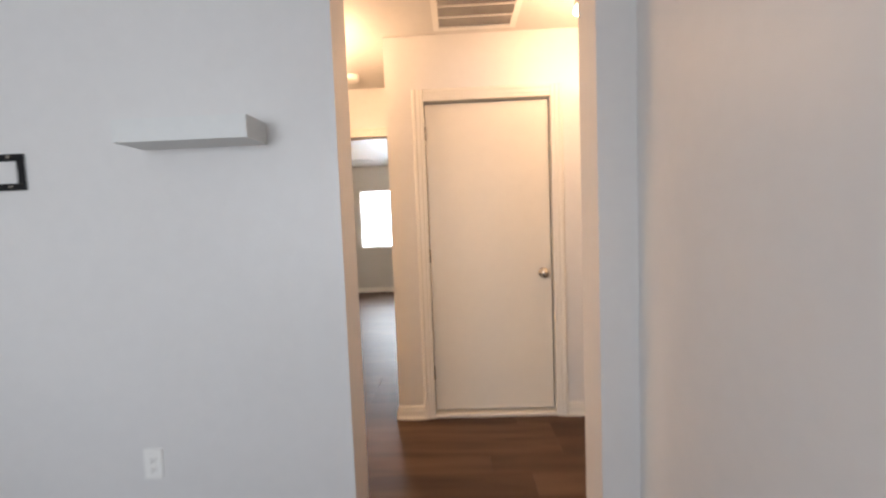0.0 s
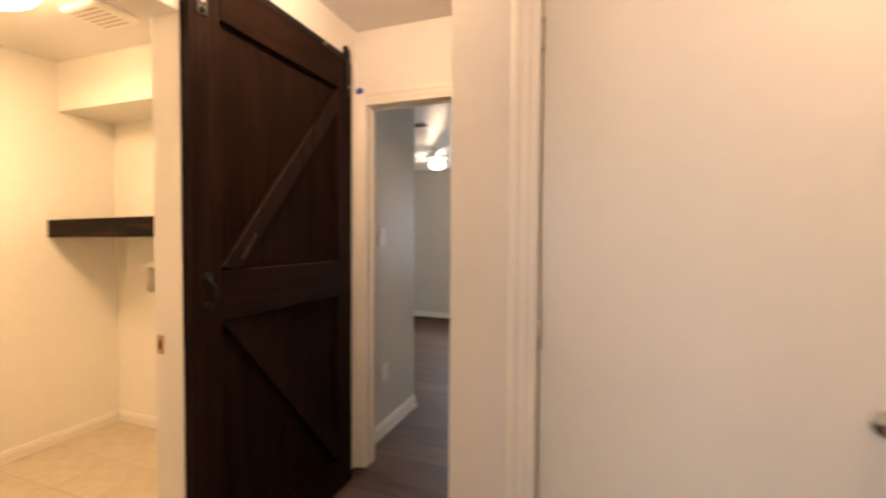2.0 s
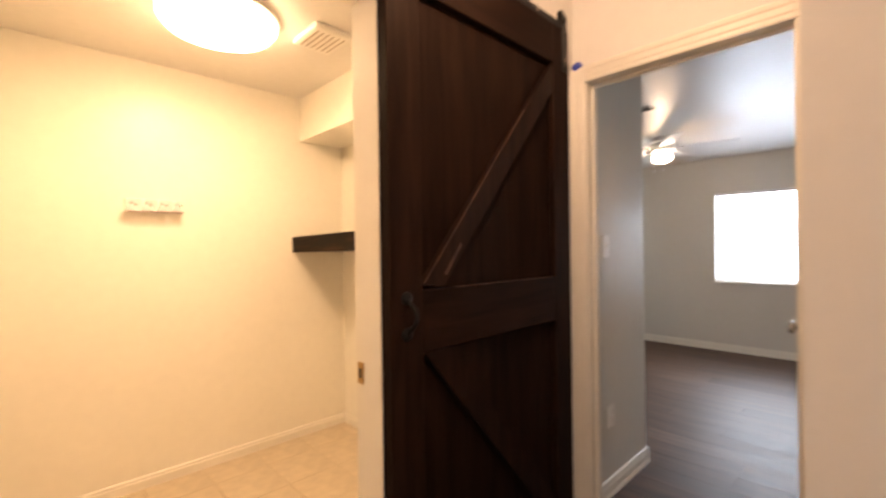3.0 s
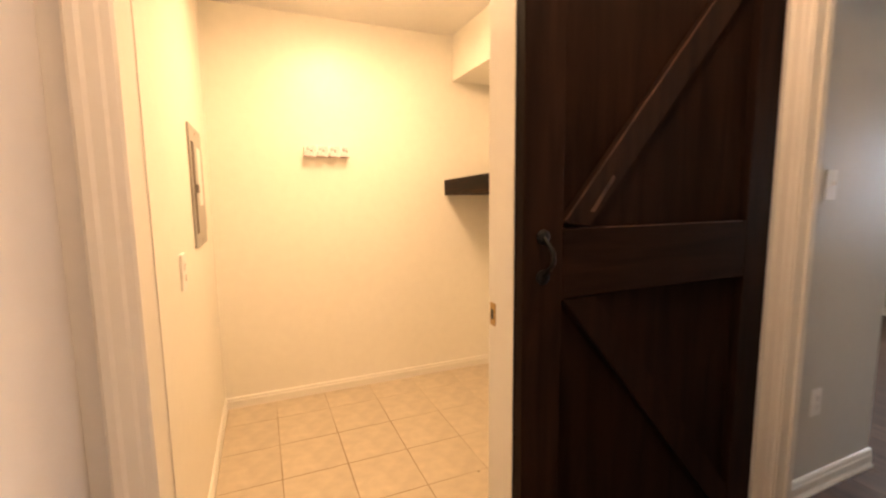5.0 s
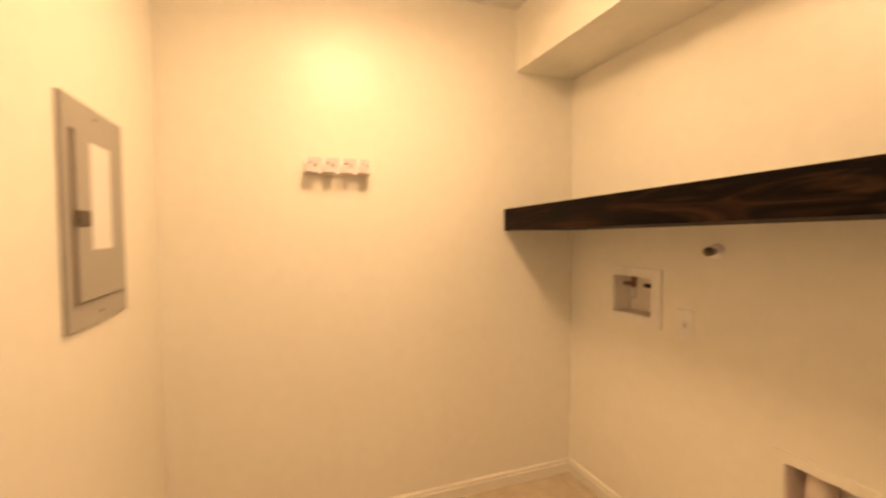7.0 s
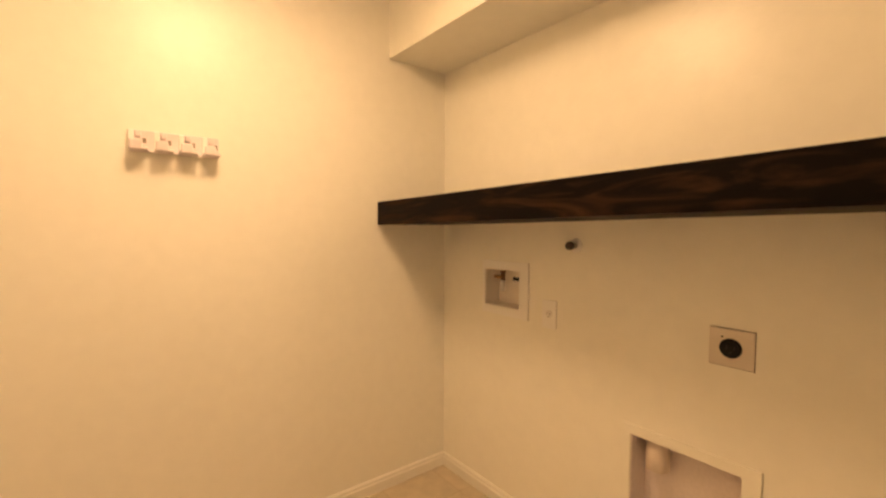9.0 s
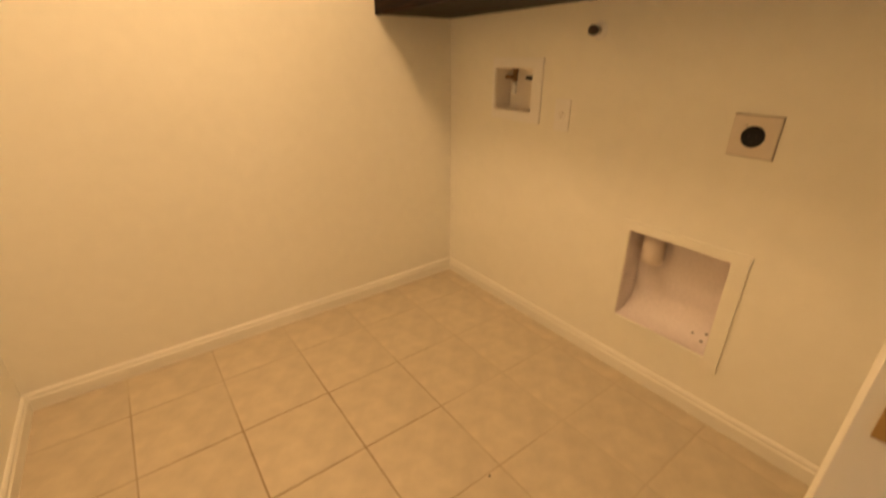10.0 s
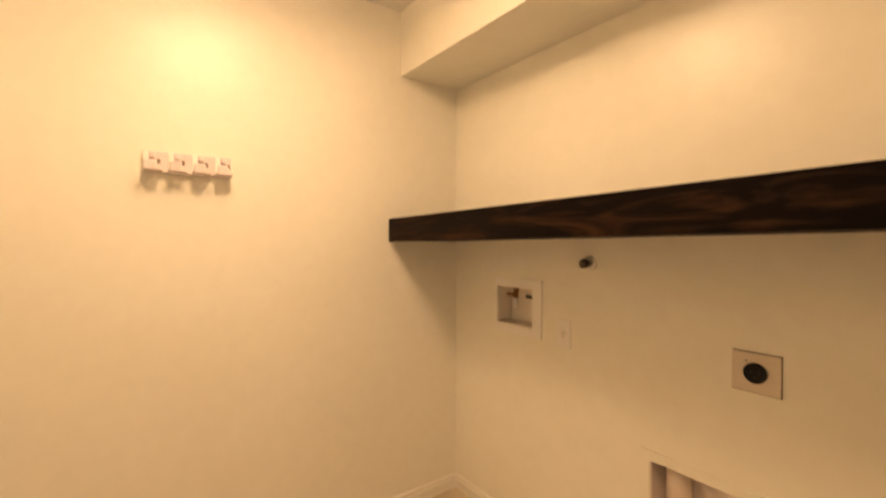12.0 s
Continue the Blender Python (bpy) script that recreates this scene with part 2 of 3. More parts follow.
def world_base(ob):
    p = Vector((0, 0, 0))
    while ob is not None:
        p = p + Vector(ob.location)
        ob = ob.parent
    return p


def solid(name, bm, mat, label, category="", group="", kind="structure"):
    return tagged(part(name, bm, mat), label, category or name.split("_")[0], group, kind)


# ---- structure ----
H, HL, HR = 2.44, 2.37, 2.36
XW = -2.785           # back wall of the laundry
YS, YN = -0.945, 0.92  # its side walls
solid("wall_bedroom", boxes((-3.0, 0.006, -1.205, -1.0, 0, H), (0.918, 2.3, -1.205, -1.0, 0, H), (0.006, 0.918, -1.205, -1.0, 2.19, H)), PAINT_BED, "smooth white painted wall with a cased opening", "wall")
solid("wall_bedroom_side", boxes((1.055, 1.20, -4.7, -1.205, 0, H)), PAINT_BED, "plain white painted bedroom side wall", "wall")
solid("wall_bedroom_far", boxes((-2.75, -2.60, -4.7, -1.205, 0, H)), PAINT_BED, "plain white painted bedroom wall", "wall")
solid("wall_bedroom_window", boxes((-2.60, -1.70, -4.7, -4.55, 0, H), (-0.1, 1.055, -4.7, -4.55, 0, H), (-1.70, -0.1, -4.7, -4.55, 0, 0.85), (-1.70, -0.1, -4.7, -4.55, 2.05, H)), PAINT_BED, "white painted wall with a window opening", "wall")
solid("wall_closet", boxes((0, 0.222, 0, 0.12, 0, H), (1.042, 2.3, 0, 0.12, 0, H), (0.222, 1.042, 0, 0.12, 2.048, H)), PAINT, "white painted hall wall round the closet door", "wall")
solid("wall_hall_right", boxes((0, 0.12, 0.12, 0.98, 0, H)), PAINT, "white painted hall side wall", "wall")
solid("wall_hall_east", boxes((2.2, 2.3, -1.0, 0, 0, H)), PAINT, "plain white painted wall closing the hall", "wall")
solid("wall_hall_end", boxes((-0.895, -0.842, 0.98, 1.08, 0, H), (-0.10, 1.6, 0.98, 1.08, 0, H), (-0.842, -0.10, 0.98, 1.08, 2.045, H)), PAINT, "white painted wall over the room doorway", "wall")
solid("wall_laundry_door", boxes((-1.005, -0.895, -1.0, -0.905, 0, H), (-1.005, -0.895, -0.092, 1.08, 0, H), (-1.005, -0.895, -0.905, -0.092, 2.045, H)), PAINT, "white painted wall with the laundry doorway", "wall")
solid("wall_room_entry", boxes((-1.005, -0.935, 1.08, 1.875, 0, H)), PAINT_GREY, "grey painted wall just inside the room doorway", "wall")
solid("wall_laundry_back", boxes((XW - 0.12, XW, -1.0, 1.03, 0, H)), PAINT_L, "cream lit laundry back wall with sheen", "wall")
solid("wall_laundry_south", boxes((XW, -1.005, -1.0, YS, 0, H)), PAINT_L, "painted laundry wall beside the breaker panel", "wall")
solid("wall_closet_end", boxes((1.6, 1.7, 0.12, 1.08, 0, H)), PAINT, "plain wall closing the closet", "wall")
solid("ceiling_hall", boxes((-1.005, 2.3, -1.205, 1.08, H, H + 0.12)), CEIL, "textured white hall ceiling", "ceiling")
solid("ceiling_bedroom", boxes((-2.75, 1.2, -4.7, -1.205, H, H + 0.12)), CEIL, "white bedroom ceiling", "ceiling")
solid("ceiling_laundry", boxes((XW, -1.005, YS, YN, HL, H)), CEIL_L, "white laundry ceiling", "ceiling")
solid("soffit", boxes((XW, -1.005, 0.589, YN, 2.072, HL)), PAINT_L, "boxed painted soffit along the laundry wall", "soffit")
solid("ceiling_room", boxes((-3.5, 1.7, 1.08, 5.4, HR, HR + 0.12)), CEIL_GLOSS, "glossy pale bedroom ceiling", "ceiling")
solid("wall_room_west", boxes((-3.5, -3.4, 1.75, 5.4, 0, HR)), PAINT_GREY, "plain grey room wall", "wall")
solid("wall_room_south", boxes((-3.4, -1.005, 1.75, 1.875, 0, HR)), PAINT_GREY, "plain grey room wall", "wall")
solid("wall_room_east", boxes((1.6, 1.7, 1.08, 5.4, 0, HR)), PAINT_GREY, "plain grey room wall", "wall")
WX0, WX1, WZ0, WZ1 = -1.372, -0.25, 0.85, 1.925
solid("wall_room_north", boxes((-3.4, WX0, 5.29, 5.40, 0, HR), (WX1, 1.6, 5.29, 5.40, 0, HR), (WX0, WX1, 5.29, 5.40, 0, WZ0), (WX0, WX1, 5.29, 5.40, WZ1, HR)), PAINT_GREY, "grey painted wall with a blinded window", "wall")
solid("backdrop", boxes((-2.6, 1.0, 6.4, 6.42, -0.2, 3.2)), BACK, "bright overcast daylight beyond the window", "backdrop")
solid("ground", boxes((-60, 60, -60, 60, -0.30, -0.20)), material("soil", (0.12, 0.10, 0.07), 0.9), "bare ground under the house", "ground")
solid("floor", boxes((-3.5, 2.3, -4.7, 5.4, -0.20, -0.006)), DARK, "dark subfloor under the planks", "floor")


# ---- mouldings ----
BASE = [(0, 0), (0.021, 0), (0.020, 0.008), (0.0145, 0.022), (0.014, 0.055), (0.010, 0.064), (0.010, 0.074), (0.005, 0.084), (0, 0.086)]
CASE = [(0, 0), (0.009, 0), (0.012, 0.006), (0.012, 0.020), (0.015, 0.026), (0.015, 0.046), (0.019, 0.053), (0.019, 0.066), (0.014, 0.072), (0, 0.072)]


def baseboard(a, b, out, profile=BASE):
    bm = sweep(profile, (*a, 0), (*b, 0), (*out, 0), (0, 0, 1))
    solid("baseboard", bm, TRIM, "white enamelled moulded baseboard on the floor", "baseboard")


def casing(name, a0, a1, top, plane, axis, out, label, sides=(1, 1), depth=1.0):
    """Casing round an opening from a0 to a1 along one axis, on the wall plane, facing out."""
    def P(u, z):
        return (u, plane, z) if axis == "x" else (plane, u, z)
    o = (0, out, 0) if axis == "x" else (out, 0, 0)
    d = (1, 0, 0) if axis == "x" else (0, 1, 0)
    case = [(u * depth, w) for u, w in CASE]
    root = thing(name, P(a0, 0), label, "door casing", kind="structure")
    if sides[0]:
        part("casing_leg", sweep(case, P(a0, 0), P(a0, top + 0.0705), o, tuple(-c for c in d)), TRIM, root)
    if sides[1]:
        part("casing_leg", sweep(case, P(a1, 0), P(a1, top + 0.0705), o, d), TRIM, root)
    part("casing_head", sweep(case, P(a0 + 0.0005, top), P(a1 - 0.0005, top), o, (0, 0, 1)), TRIM, root)
    return root


casing("trim_closet", 0.238, 1.026, 2.036, 0.0, "x", -1, "moulded white casing round the closet door")
casing("trim_hall_door", -0.836, -0.103, 2.03, 0.98, "x", -1, "moulded cream casing round the room doorway")
casing("trim_laundry_hall", -0.892, -0.105, 2.03, -0.895, "y", 1, "moulded cream casing round the laundry doorway")
casing("trim_laundry_inside", -0.889, -0.105, 2.03, -1.005, "y", -1, "moulded cream casing inside the laundry doorway", depth=0.55)

jl = thing("trim_laundry_jamb", (-0.95, -0.5, 0), "cream painted jamb lining of the laundry doorway", "door jamb", kind="structure")
part("jamb_side", boxes((-1.005, -0.895, -0.905, -0.892, 0, 2.030)), TRIM, jl)
part("jamb_side", boxes((-1.005, -0.895, -0.105, -0.092, 0, 2.030)), TRIM, jl)
part("jamb_head", boxes((-1.005, -0.895, -0.905, -0.092, 2.030, 2.045)), TRIM, jl)
part("strike_plate", boxes((-1.000, -0.972, -0.1075, -0.1045, 0.917, 0.980), bevel=0.0008), BRASS, jl, "tarnished brass strike plate")
part("strike_hole", boxes((-0.994, -0.980, -0.1085, -0.107, 0.934, 0.962)), DARK, jl)
jh = thing("trim_hall_jamb", (-0.46, 1.03, 0), "glossy cream jamb lining of the room doorway", "door jamb", kind="structure")
part("jamb_side", boxes((-0.842, -0.830, 0.98, 1.08, 0, 2.030)), TRIM, jh)
part("jamb_side", boxes((-0.116, -0.100, 0.98, 1.08, 0, 2.030)), TRIM, jh)
part("jamb_head", boxes((-0.842, -0.100, 0.98, 1.08, 2.030, 2.045)), TRIM, jh)
part("door_stop", boxes((-0.830, -0.822, 1.030, 1.045, 0, 2.018)), TRIM, jh)
part("door_stop", boxes((-0.822, -0.116, 1.030, 1.045, 2.018, 2.030)), TRIM, jh)
jc = thing("trim_closet_jamb", (0.63, 0.06, 0), "cream jamb lining round the closet door", "door jamb", kind="structure")
part("jamb_side", boxes((0.222, 0.238, 0, 0.12, 0, 2.036)), TRIM, jc)
part("jamb_side", boxes((1.026, 1.042, 0, 0.12, 0, 2.036)), TRIM, jc)
part("jamb_head", boxes((0.222, 1.042, 0, 0.12, 2.036, 2.048)), TRIM, jc)
part("door_stop", boxes((0.238, 0.250, 0.070, 0.12, 0, 2.036)), TRIM, jc)
part("door_stop", boxes((1.014, 1.026, 0.070, 0.12, 0, 2.036)), TRIM, jc)
part("threshold", boxes((0.238, 1.026, -0.004, 0.12, 0.0, 0.022), bevel=0.004), TRIM, jc, "worn cream painted wooden sill")

baseboard((0.0, 0.0), (0.166, 0.0), (0, -1))
baseboard((0.0, -0.014), (0.0, 0.98), (-1, 0))
baseboard((1.098, 0.0), (2.2, 0.0), (0, -1))
LOW = [(0, 0), (0.013, 0), (0.013, 0.046), (0.009, 0.052), (0.009, 0.062), (0.004, 0.068), (0, 0.069)]
baseboard((XW, YS), (XW, YN), (1, 0), LOW)
baseboard((XW + 0.014, YN), (-1.005, YN), (0, -1), LOW)
baseboard((XW + 0.014, YS), (-1.025, YS), (0, 1), LOW)
baseboard((-1.005, -0.033), (-1.005, YN - 0.014), (-1, 0), LOW)
baseboard((-0.935, 1.08), (-0.935, 1.889), (1, 0))
baseboard((-3.4, 5.29), (1.6, 5.29), (0, -1))
baseboard((1.6, 1.08), (1.6, 5.276), (-1, 0))
baseboard((-3.4, 1.875), (-0.937, 1.875), (0, 1))


# ---- laundry wall with its recessed boxes ----
def wall_with_holes(x0, x1, y0, y1, z0, z1, holes):
    """One closed wall between y0 and y1, cut through by rectangles (x0, x1, z0, z1)."""
    xs = sorted({x0, x1, *(h[0] for h in holes), *(h[1] for h in holes)})
    zs = sorted({z0, z1, *(h[2] for h in holes), *(h[3] for h in holes)})
    bm = bmesh.new()
    vs = {(i, j, k): bm.verts.new((x, y, z)) for i, x in enumerate(xs) for j, y in enumerate((y0, y1)) for k, z in enumerate(zs)}

    def full(i, k):
        if not (0 <= i < len(xs) - 1 and 0 <= k < len(zs) - 1):
            return False
        x, z = (xs[i] + xs[i + 1]) / 2, (zs[k] + zs[k + 1]) / 2
        return not any(a < x < b and c < z < d for a, b, c, d in holes)

    for i in range(len(xs) - 1):
        for k in range(len(zs) - 1):
            if not full(i, k):
                continue
            for j in (0, 1):
                bm.faces.new([vs[i, j, k], vs[i + 1, j, k], vs[i + 1, j, k + 1], vs[i, j, k + 1]])
            for di, dk, e in ((-1, 0, ((i, k), (i, k + 1))), (1, 0, ((i + 1, k), (i + 1, k + 1))), (0, -1, ((i, k), (i + 1, k))), (0, 1, ((i, k + 1), (i + 1, k + 1)))):
                if not full(i + di, k + dk):
                    (a, c), (b, d) = e
                    bm.faces.new([vs[a, 0, c], vs[b, 0, d], vs[b, 1, d], vs[a, 1, c]])
    bmesh.ops.recalc_face_normals(bm, faces=bm.faces)
    return bm


WB = (-2.462, -2.250, 0.922, 1.090)
VB = (-1.736, -1.408, 0.234, 0.578)
solid("wall_laundry_north", wall_with_holes(XW, -1.005, YN, YN + 0.11, 0, H, [WB, VB]), PAINT_N, "painted laundry wall with recessed outlet boxes", "wall")
BOXP = material("box_plastic", (0.85, 0.79, 0.71), 0.42, vary=0.03)
BOXG = material("galvanised_box", (0.79, 0.71, 0.70), 0.46, vary=0.08, scale=14)

DUCT = material("duct_plastic", (0.66, 0.57, 0.50), 0.40, vary=0.06, scale=14)


def rect(bm, x0, x1, z0, z1, y):
    return [bm.verts.new((x, y, z)) for x, z in ((x0, z0), (x1, z0), (x1, z1), (x0, z1))]


def band(bm, p, q):
    for i in range(4):
        bm.faces.new((p[i], p[(i + 1) % 4], q[(i + 1) % 4], q[i]))


def flange(x0, x1, z0, z1, hole, y):
    """A flat frame round a hole, in one piece."""
    bm = bmesh.new()
    of, hf = rect(bm, x0, x1, z0, z1, y - 0.008), rect(bm, *hole, y - 0.008)
    ob, hb = rect(bm, x0, x1, z0, z1, y + 0.002), rect(bm, *hole, y + 0.002)
    for p, q in ((of, hf), (hf, hb), (hb, ob), (ob, of)):
        band(bm, p, q)
    bmesh.ops.recalc_face_normals(bm, faces=bm.faces)
    return bm


def tray(hole, y, depth):
    """An open box with thin walls, in one piece."""
    a, b, c, d = hole
    t = 0.003
    bm = bmesh.new()
    of, ob = rect(bm, a, b, c, d, y), rect(bm, a, b, c, d, y + depth)
    jf, jb = rect(bm, a + t, b - t, c + t, d - t, y), rect(bm, a + t, b - t, c + t, d - t, y + depth - t)
    for p, q in ((of, jf), (jf, jb), (of, ob)):
        band(bm, p, q)
    bm.faces.new(jb)
    bm.faces.new(ob)
    bmesh.ops.recalc_face_normals(bm, faces=bm.faces)
    return bm


wb = thing("washer_box", (-2.335, YN, 0.884), "white plastic washer outlet box recessed in the wall", "washer box")
part("flange", flange(-2.478, -2.200, 0.884, 1.128, WB, YN), PLASTIC, wb)
part("tray", tray(WB, YN - 0.002, 0.09), BOXP, wb)
OLDBRASS = material("tarnished_brass", (0.30, 0.17, 0.085), 0.45, metal=0.5, vary=0.15)
for x, col in ((-2.397, BRASS), (-2.280, BLACK)):
    v = part("valve", merged(lathe([(0, 0), (0.011, 0), (0.011, 0.035), (0.014, 0.037), (0.014, 0.052), (0, 0.052)], pose(x, YN + 0.045, 1.035), 16),
                             lathe([(0.008, 0), (0.008, 0.03), (0, 0.03)], pose(x, YN + 0.045, 1.052, 90, 0, 0), 12)), OLDBRASS, wb, "tarnished brass hose valve")
    part("valve_handle", boxes((x - 0.017, x + 0.017, YN + 0.002, YN + 0.014, 1.046, 1.062), bevel=0.004), col if col is BLACK else OLDBRASS, v)
part("hose_stub", lathe([(0, 0), (0.010, 0), (0.010, 0.05), (0, 0.05)], pose(-2.397, YN + 0.045, 0.985), 14), PLASTIC, wb, "short white hose end")
part("drain_hole", lathe([(0, 0), (0.022, 0), (0.022, 0.004), (0.018, 0.005), (0, 0.005)], pose(-2.262, YN + 0.045, 0.931), 20), DARK, wb, "dark open drain hole")

vb = thing("dryer_vent_box", (-1.563, YN, 0.19), "recessed dryer vent box with white flange", "vent box")
part("flange", flange(-1.768, -1.362, 0.192, 0.610, VB, YN), PAINT_L, vb)
part("tray", tray(VB, YN - 0.002, 0.10), BOXG, vb)
part("duct", merged(lathe([(0.035, 0), (0.037, 0.003), (0.037, 0.11), (0.034, 0.11), (0.034, 0.005), (0.035, 0)], pose(-1.668, YN + 0.050, 0.466), 28)), DUCT, vb, "pale round duct stub hanging down")
# floor of the box, curving up into its back
VS = bmesh.new()
arc = [(YN + 0.001 + 0.093 * math.sin(q), 0.2385 + 0.105 * (1 - math.cos(q))) for q in (math.pi / 2 * k / 16 for k in range(17))]
arc += [(YN + 0.094, 0.2385)]
va = [[VS.verts.new((x, y, z)) for y, z in arc] for x in (VB[0] + 0.004, VB[1] - 0.004)]
VS.faces.new(va[0])
VS.faces.new(va[1])
for i in range(len(arc)):
    VS.faces.new((va[0][i], va[0][(i + 1) % len(arc)], va[1][(i + 1) % len(arc)], va[1][i]))
bmesh.ops.recalc_face_normals(VS, faces=VS.faces)
part("curved_floor", VS, BOXG, vb)
for dx, dz in ((-1.478, 0.262), (-1.440, 0.272), (-1.442, 0.252)):
    sy = YN + 0.001 + 0.093 * math.sin(math.acos(1 - (dz - 0.2385) / 0.105))
    part("lint_speck", boxes((dx - 0.004, dx + 0.004, sy - 0.004, sy + 0.001, dz - 0.002, dz + 0.002)), DARK, vb)


def wall_plate(name, m, label, sockets, w=0.070, h=0.115, thick=0.006):
    """Cover plate in the local xz plane facing -y, at the pose m."""
    root = thing(name, (0, 0, 0), label, "outlet" if "outlet" in name else "switch")
    part("plate", boxes((-w / 2, w / 2, -thick, 0, -h / 2, h / 2), bevel=min(0.0028, thick * 0.4)), PLASTIC, root)
    y = -thick
    if sockets == "toggle":
        part("collar", boxes((-0.006, 0.006, y - 0.0015, y + 0.001, -0.013, 0.013)), PLASTIC, root)
        part("lever", boxes((-0.004, 0.004, y - 0.014, y - 0.001, 0.000, 0.010), bevel=0.001), PLASTIC, root)
    else:
        for z in ((0.0195, -0.0195) if sockets == 2 else (0.0,)):
            f = part("socket", lathe([(0, 0), (0.0165, 0), (0.0165, 0.0022), (0.015, 0.003), (0, 0.003)], pose(0, y + 0.0005, z, 90), 20), PLASTIC, root)
            for x in (-0.0063, 0.0063):
                part("slot", boxes((x - 0.0011, x + 0.0011, y - 0.0032, y - 0.0022, z - 0.001, z + 0.007)), SLOT, f)
            part("slot", boxes((-0.0022, 0.0022, y - 0.0032, y - 0.0022, z - 0.011, z - 0.006)), SLOT, f)
    for z in ((0.0,) if sockets == 2 else (-0.041, 0.041)):
        part("screw", lathe([(0, 0), (0.0032, 0), (0.0026, 0.0012), (0, 0.0014)], pose(0, y + 0.0004, z, 90), 10), PLASTIC, root)
    root.matrix_world = m
    return root


wall_plate("wall_outlet", pose(-2.090, YN, 0.930), "single white outlet plate beside the washer box", 1)
wall_plate("wall_outlet", pose(-1.662, YS, 1.027, 0, 0, 180), "raised white duplex outlet below the breaker panel", 2, 0.080, 0.125, 0.010)
wall_plate("wall_switch", pose(-1.135, YS, 1.050, 0, 0, 180), "white switch plate near the laundry doorway", "toggle")
wall_plate("wall_switch", pose(-0.935, 1.365, 1.305, 0, 0, 90), "white switch plate on grey wall", "toggle")
wall_plate("wall_outlet", pose(-0.935, 1.405, 0.408, 0, 0, 90), "white duplex outlet low on grey wall", 2)
wall_plate("wall_outlet", pose(-0.755, -1.205, 0.415), "white duplex outlet low on bedroom wall", 2)
wall_plate("wall_outlet", pose(1.690, 0.0, 0.390), "white duplex outlet low on hall wall", 2)

# dryer receptacle
dr = thing("dryer_receptacle", (-1.448, YN, 0.885), "square dryer receptacle with round black socket", "outlet")
part("plate", boxes((-1.504, -1.391, YN - 0.006, YN, 0.884, 0.992), bevel=0.002), material("grey_steel_plate", (0.69, 0.62, 0.54), 0.38, metal=0.2), dr)
part("gasket", boxes((-1.505, -1.389, YN - 0.002, YN + 0.001, 0.882, 0.994)), SLOT, dr)
sk = part("socket", lathe([(0, 0), (0.028, 0), (0.028, 0.006), (0.025, 0.008), (0.022, 0.004), (0, 0.004)], pose(-1.448, YN - 0.005, 0.938, 90), 32), BLACK, dr, "round black socket face")
for x, z, w, hh in ((-1.458, 0.940, 0.002, 0.009), (-1.438, 0.940, 0.002, 0.009), (-1.448, 0.925, 0.006, 0.002)):
    part("slot", boxes((x - w / 2, x + w / 2, YN - 0.0115, YN - 0.009, z - hh / 2, z + hh / 2)), DARK, sk)
part("screw", lathe([(0, 0), (0.003, 0), (0.0025, 0.0012), (0, 0.0014)], pose(-1.470, YN - 0.006, 0.968, 90), 10), NICKEL, dr)

# gas stub
gs = thing("gas_stub", (-1.973, YN, 1.20), "short capped gas pipe stub with round escutcheon", "pipe")
part("escutcheon", lathe([(0, 0), (0.028, 0), (0.027, 0.003), (0.016, 0.007), (0, 0.007)], pose(-1.973, YN, 1.212, 90), 24), PLASTIC, gs)
part("nipple", lathe([(0, 0), (0.011, 0), (0.011, 0.032), (0, 0.032)], pose(-1.973, YN - 0.003, 1.212, 90), 16), NICKEL, gs, "grey steel pipe")
part("cap", lathe([(0, 0), (0.015, 0), (0.016, 0.004), (0.016, 0.018), (0.012, 0.022), (0, 0.022)], pose(-1.973, YN - 0.028, 1.212, 90), 8), LATCH, gs, "dull steel pipe cap")

# breaker panel
bp_ = thing("breaker_panel", (-2.20, YS, 1.07), "grey steel breaker panel with a paper label", "breaker panel")
part("cover", boxes((-2.385, -2.022, YS, YS + 0.010, 1.070, 1.590), bevel=0.003), PANELG, bp_)
dp = part("door", boxes((-2.335, -2.062, YS + 0.013, YS + 0.018, 1.132, 1.515), bevel=0.002), PANELG, bp_)
part("groove", boxes((-2.338, -2.058, YS + 0.008, YS + 0.012, 1.129, 1.518)), SLOT, bp_)
part("label", boxes((-2.262, -2.140, YS + 0.0175, YS + 0.0187, 1.249, 1.500)), PAPER, dp, "white paper circuit label")
part("latch", boxes((-2.128, -2.058, YS + 0.017, YS + 0.022, 1.303, 1.339), bevel=0.002), LATCH, dp, "dark recessed latch")
for z in (1.095, 1.565):
    part("screw", lathe([(0, 0), (0.005, 0), (0.004, 0.002), (0, 0.0025)], pose(-2.20, YS + 0.0098, z, -90), 12), NICKEL, bp_)

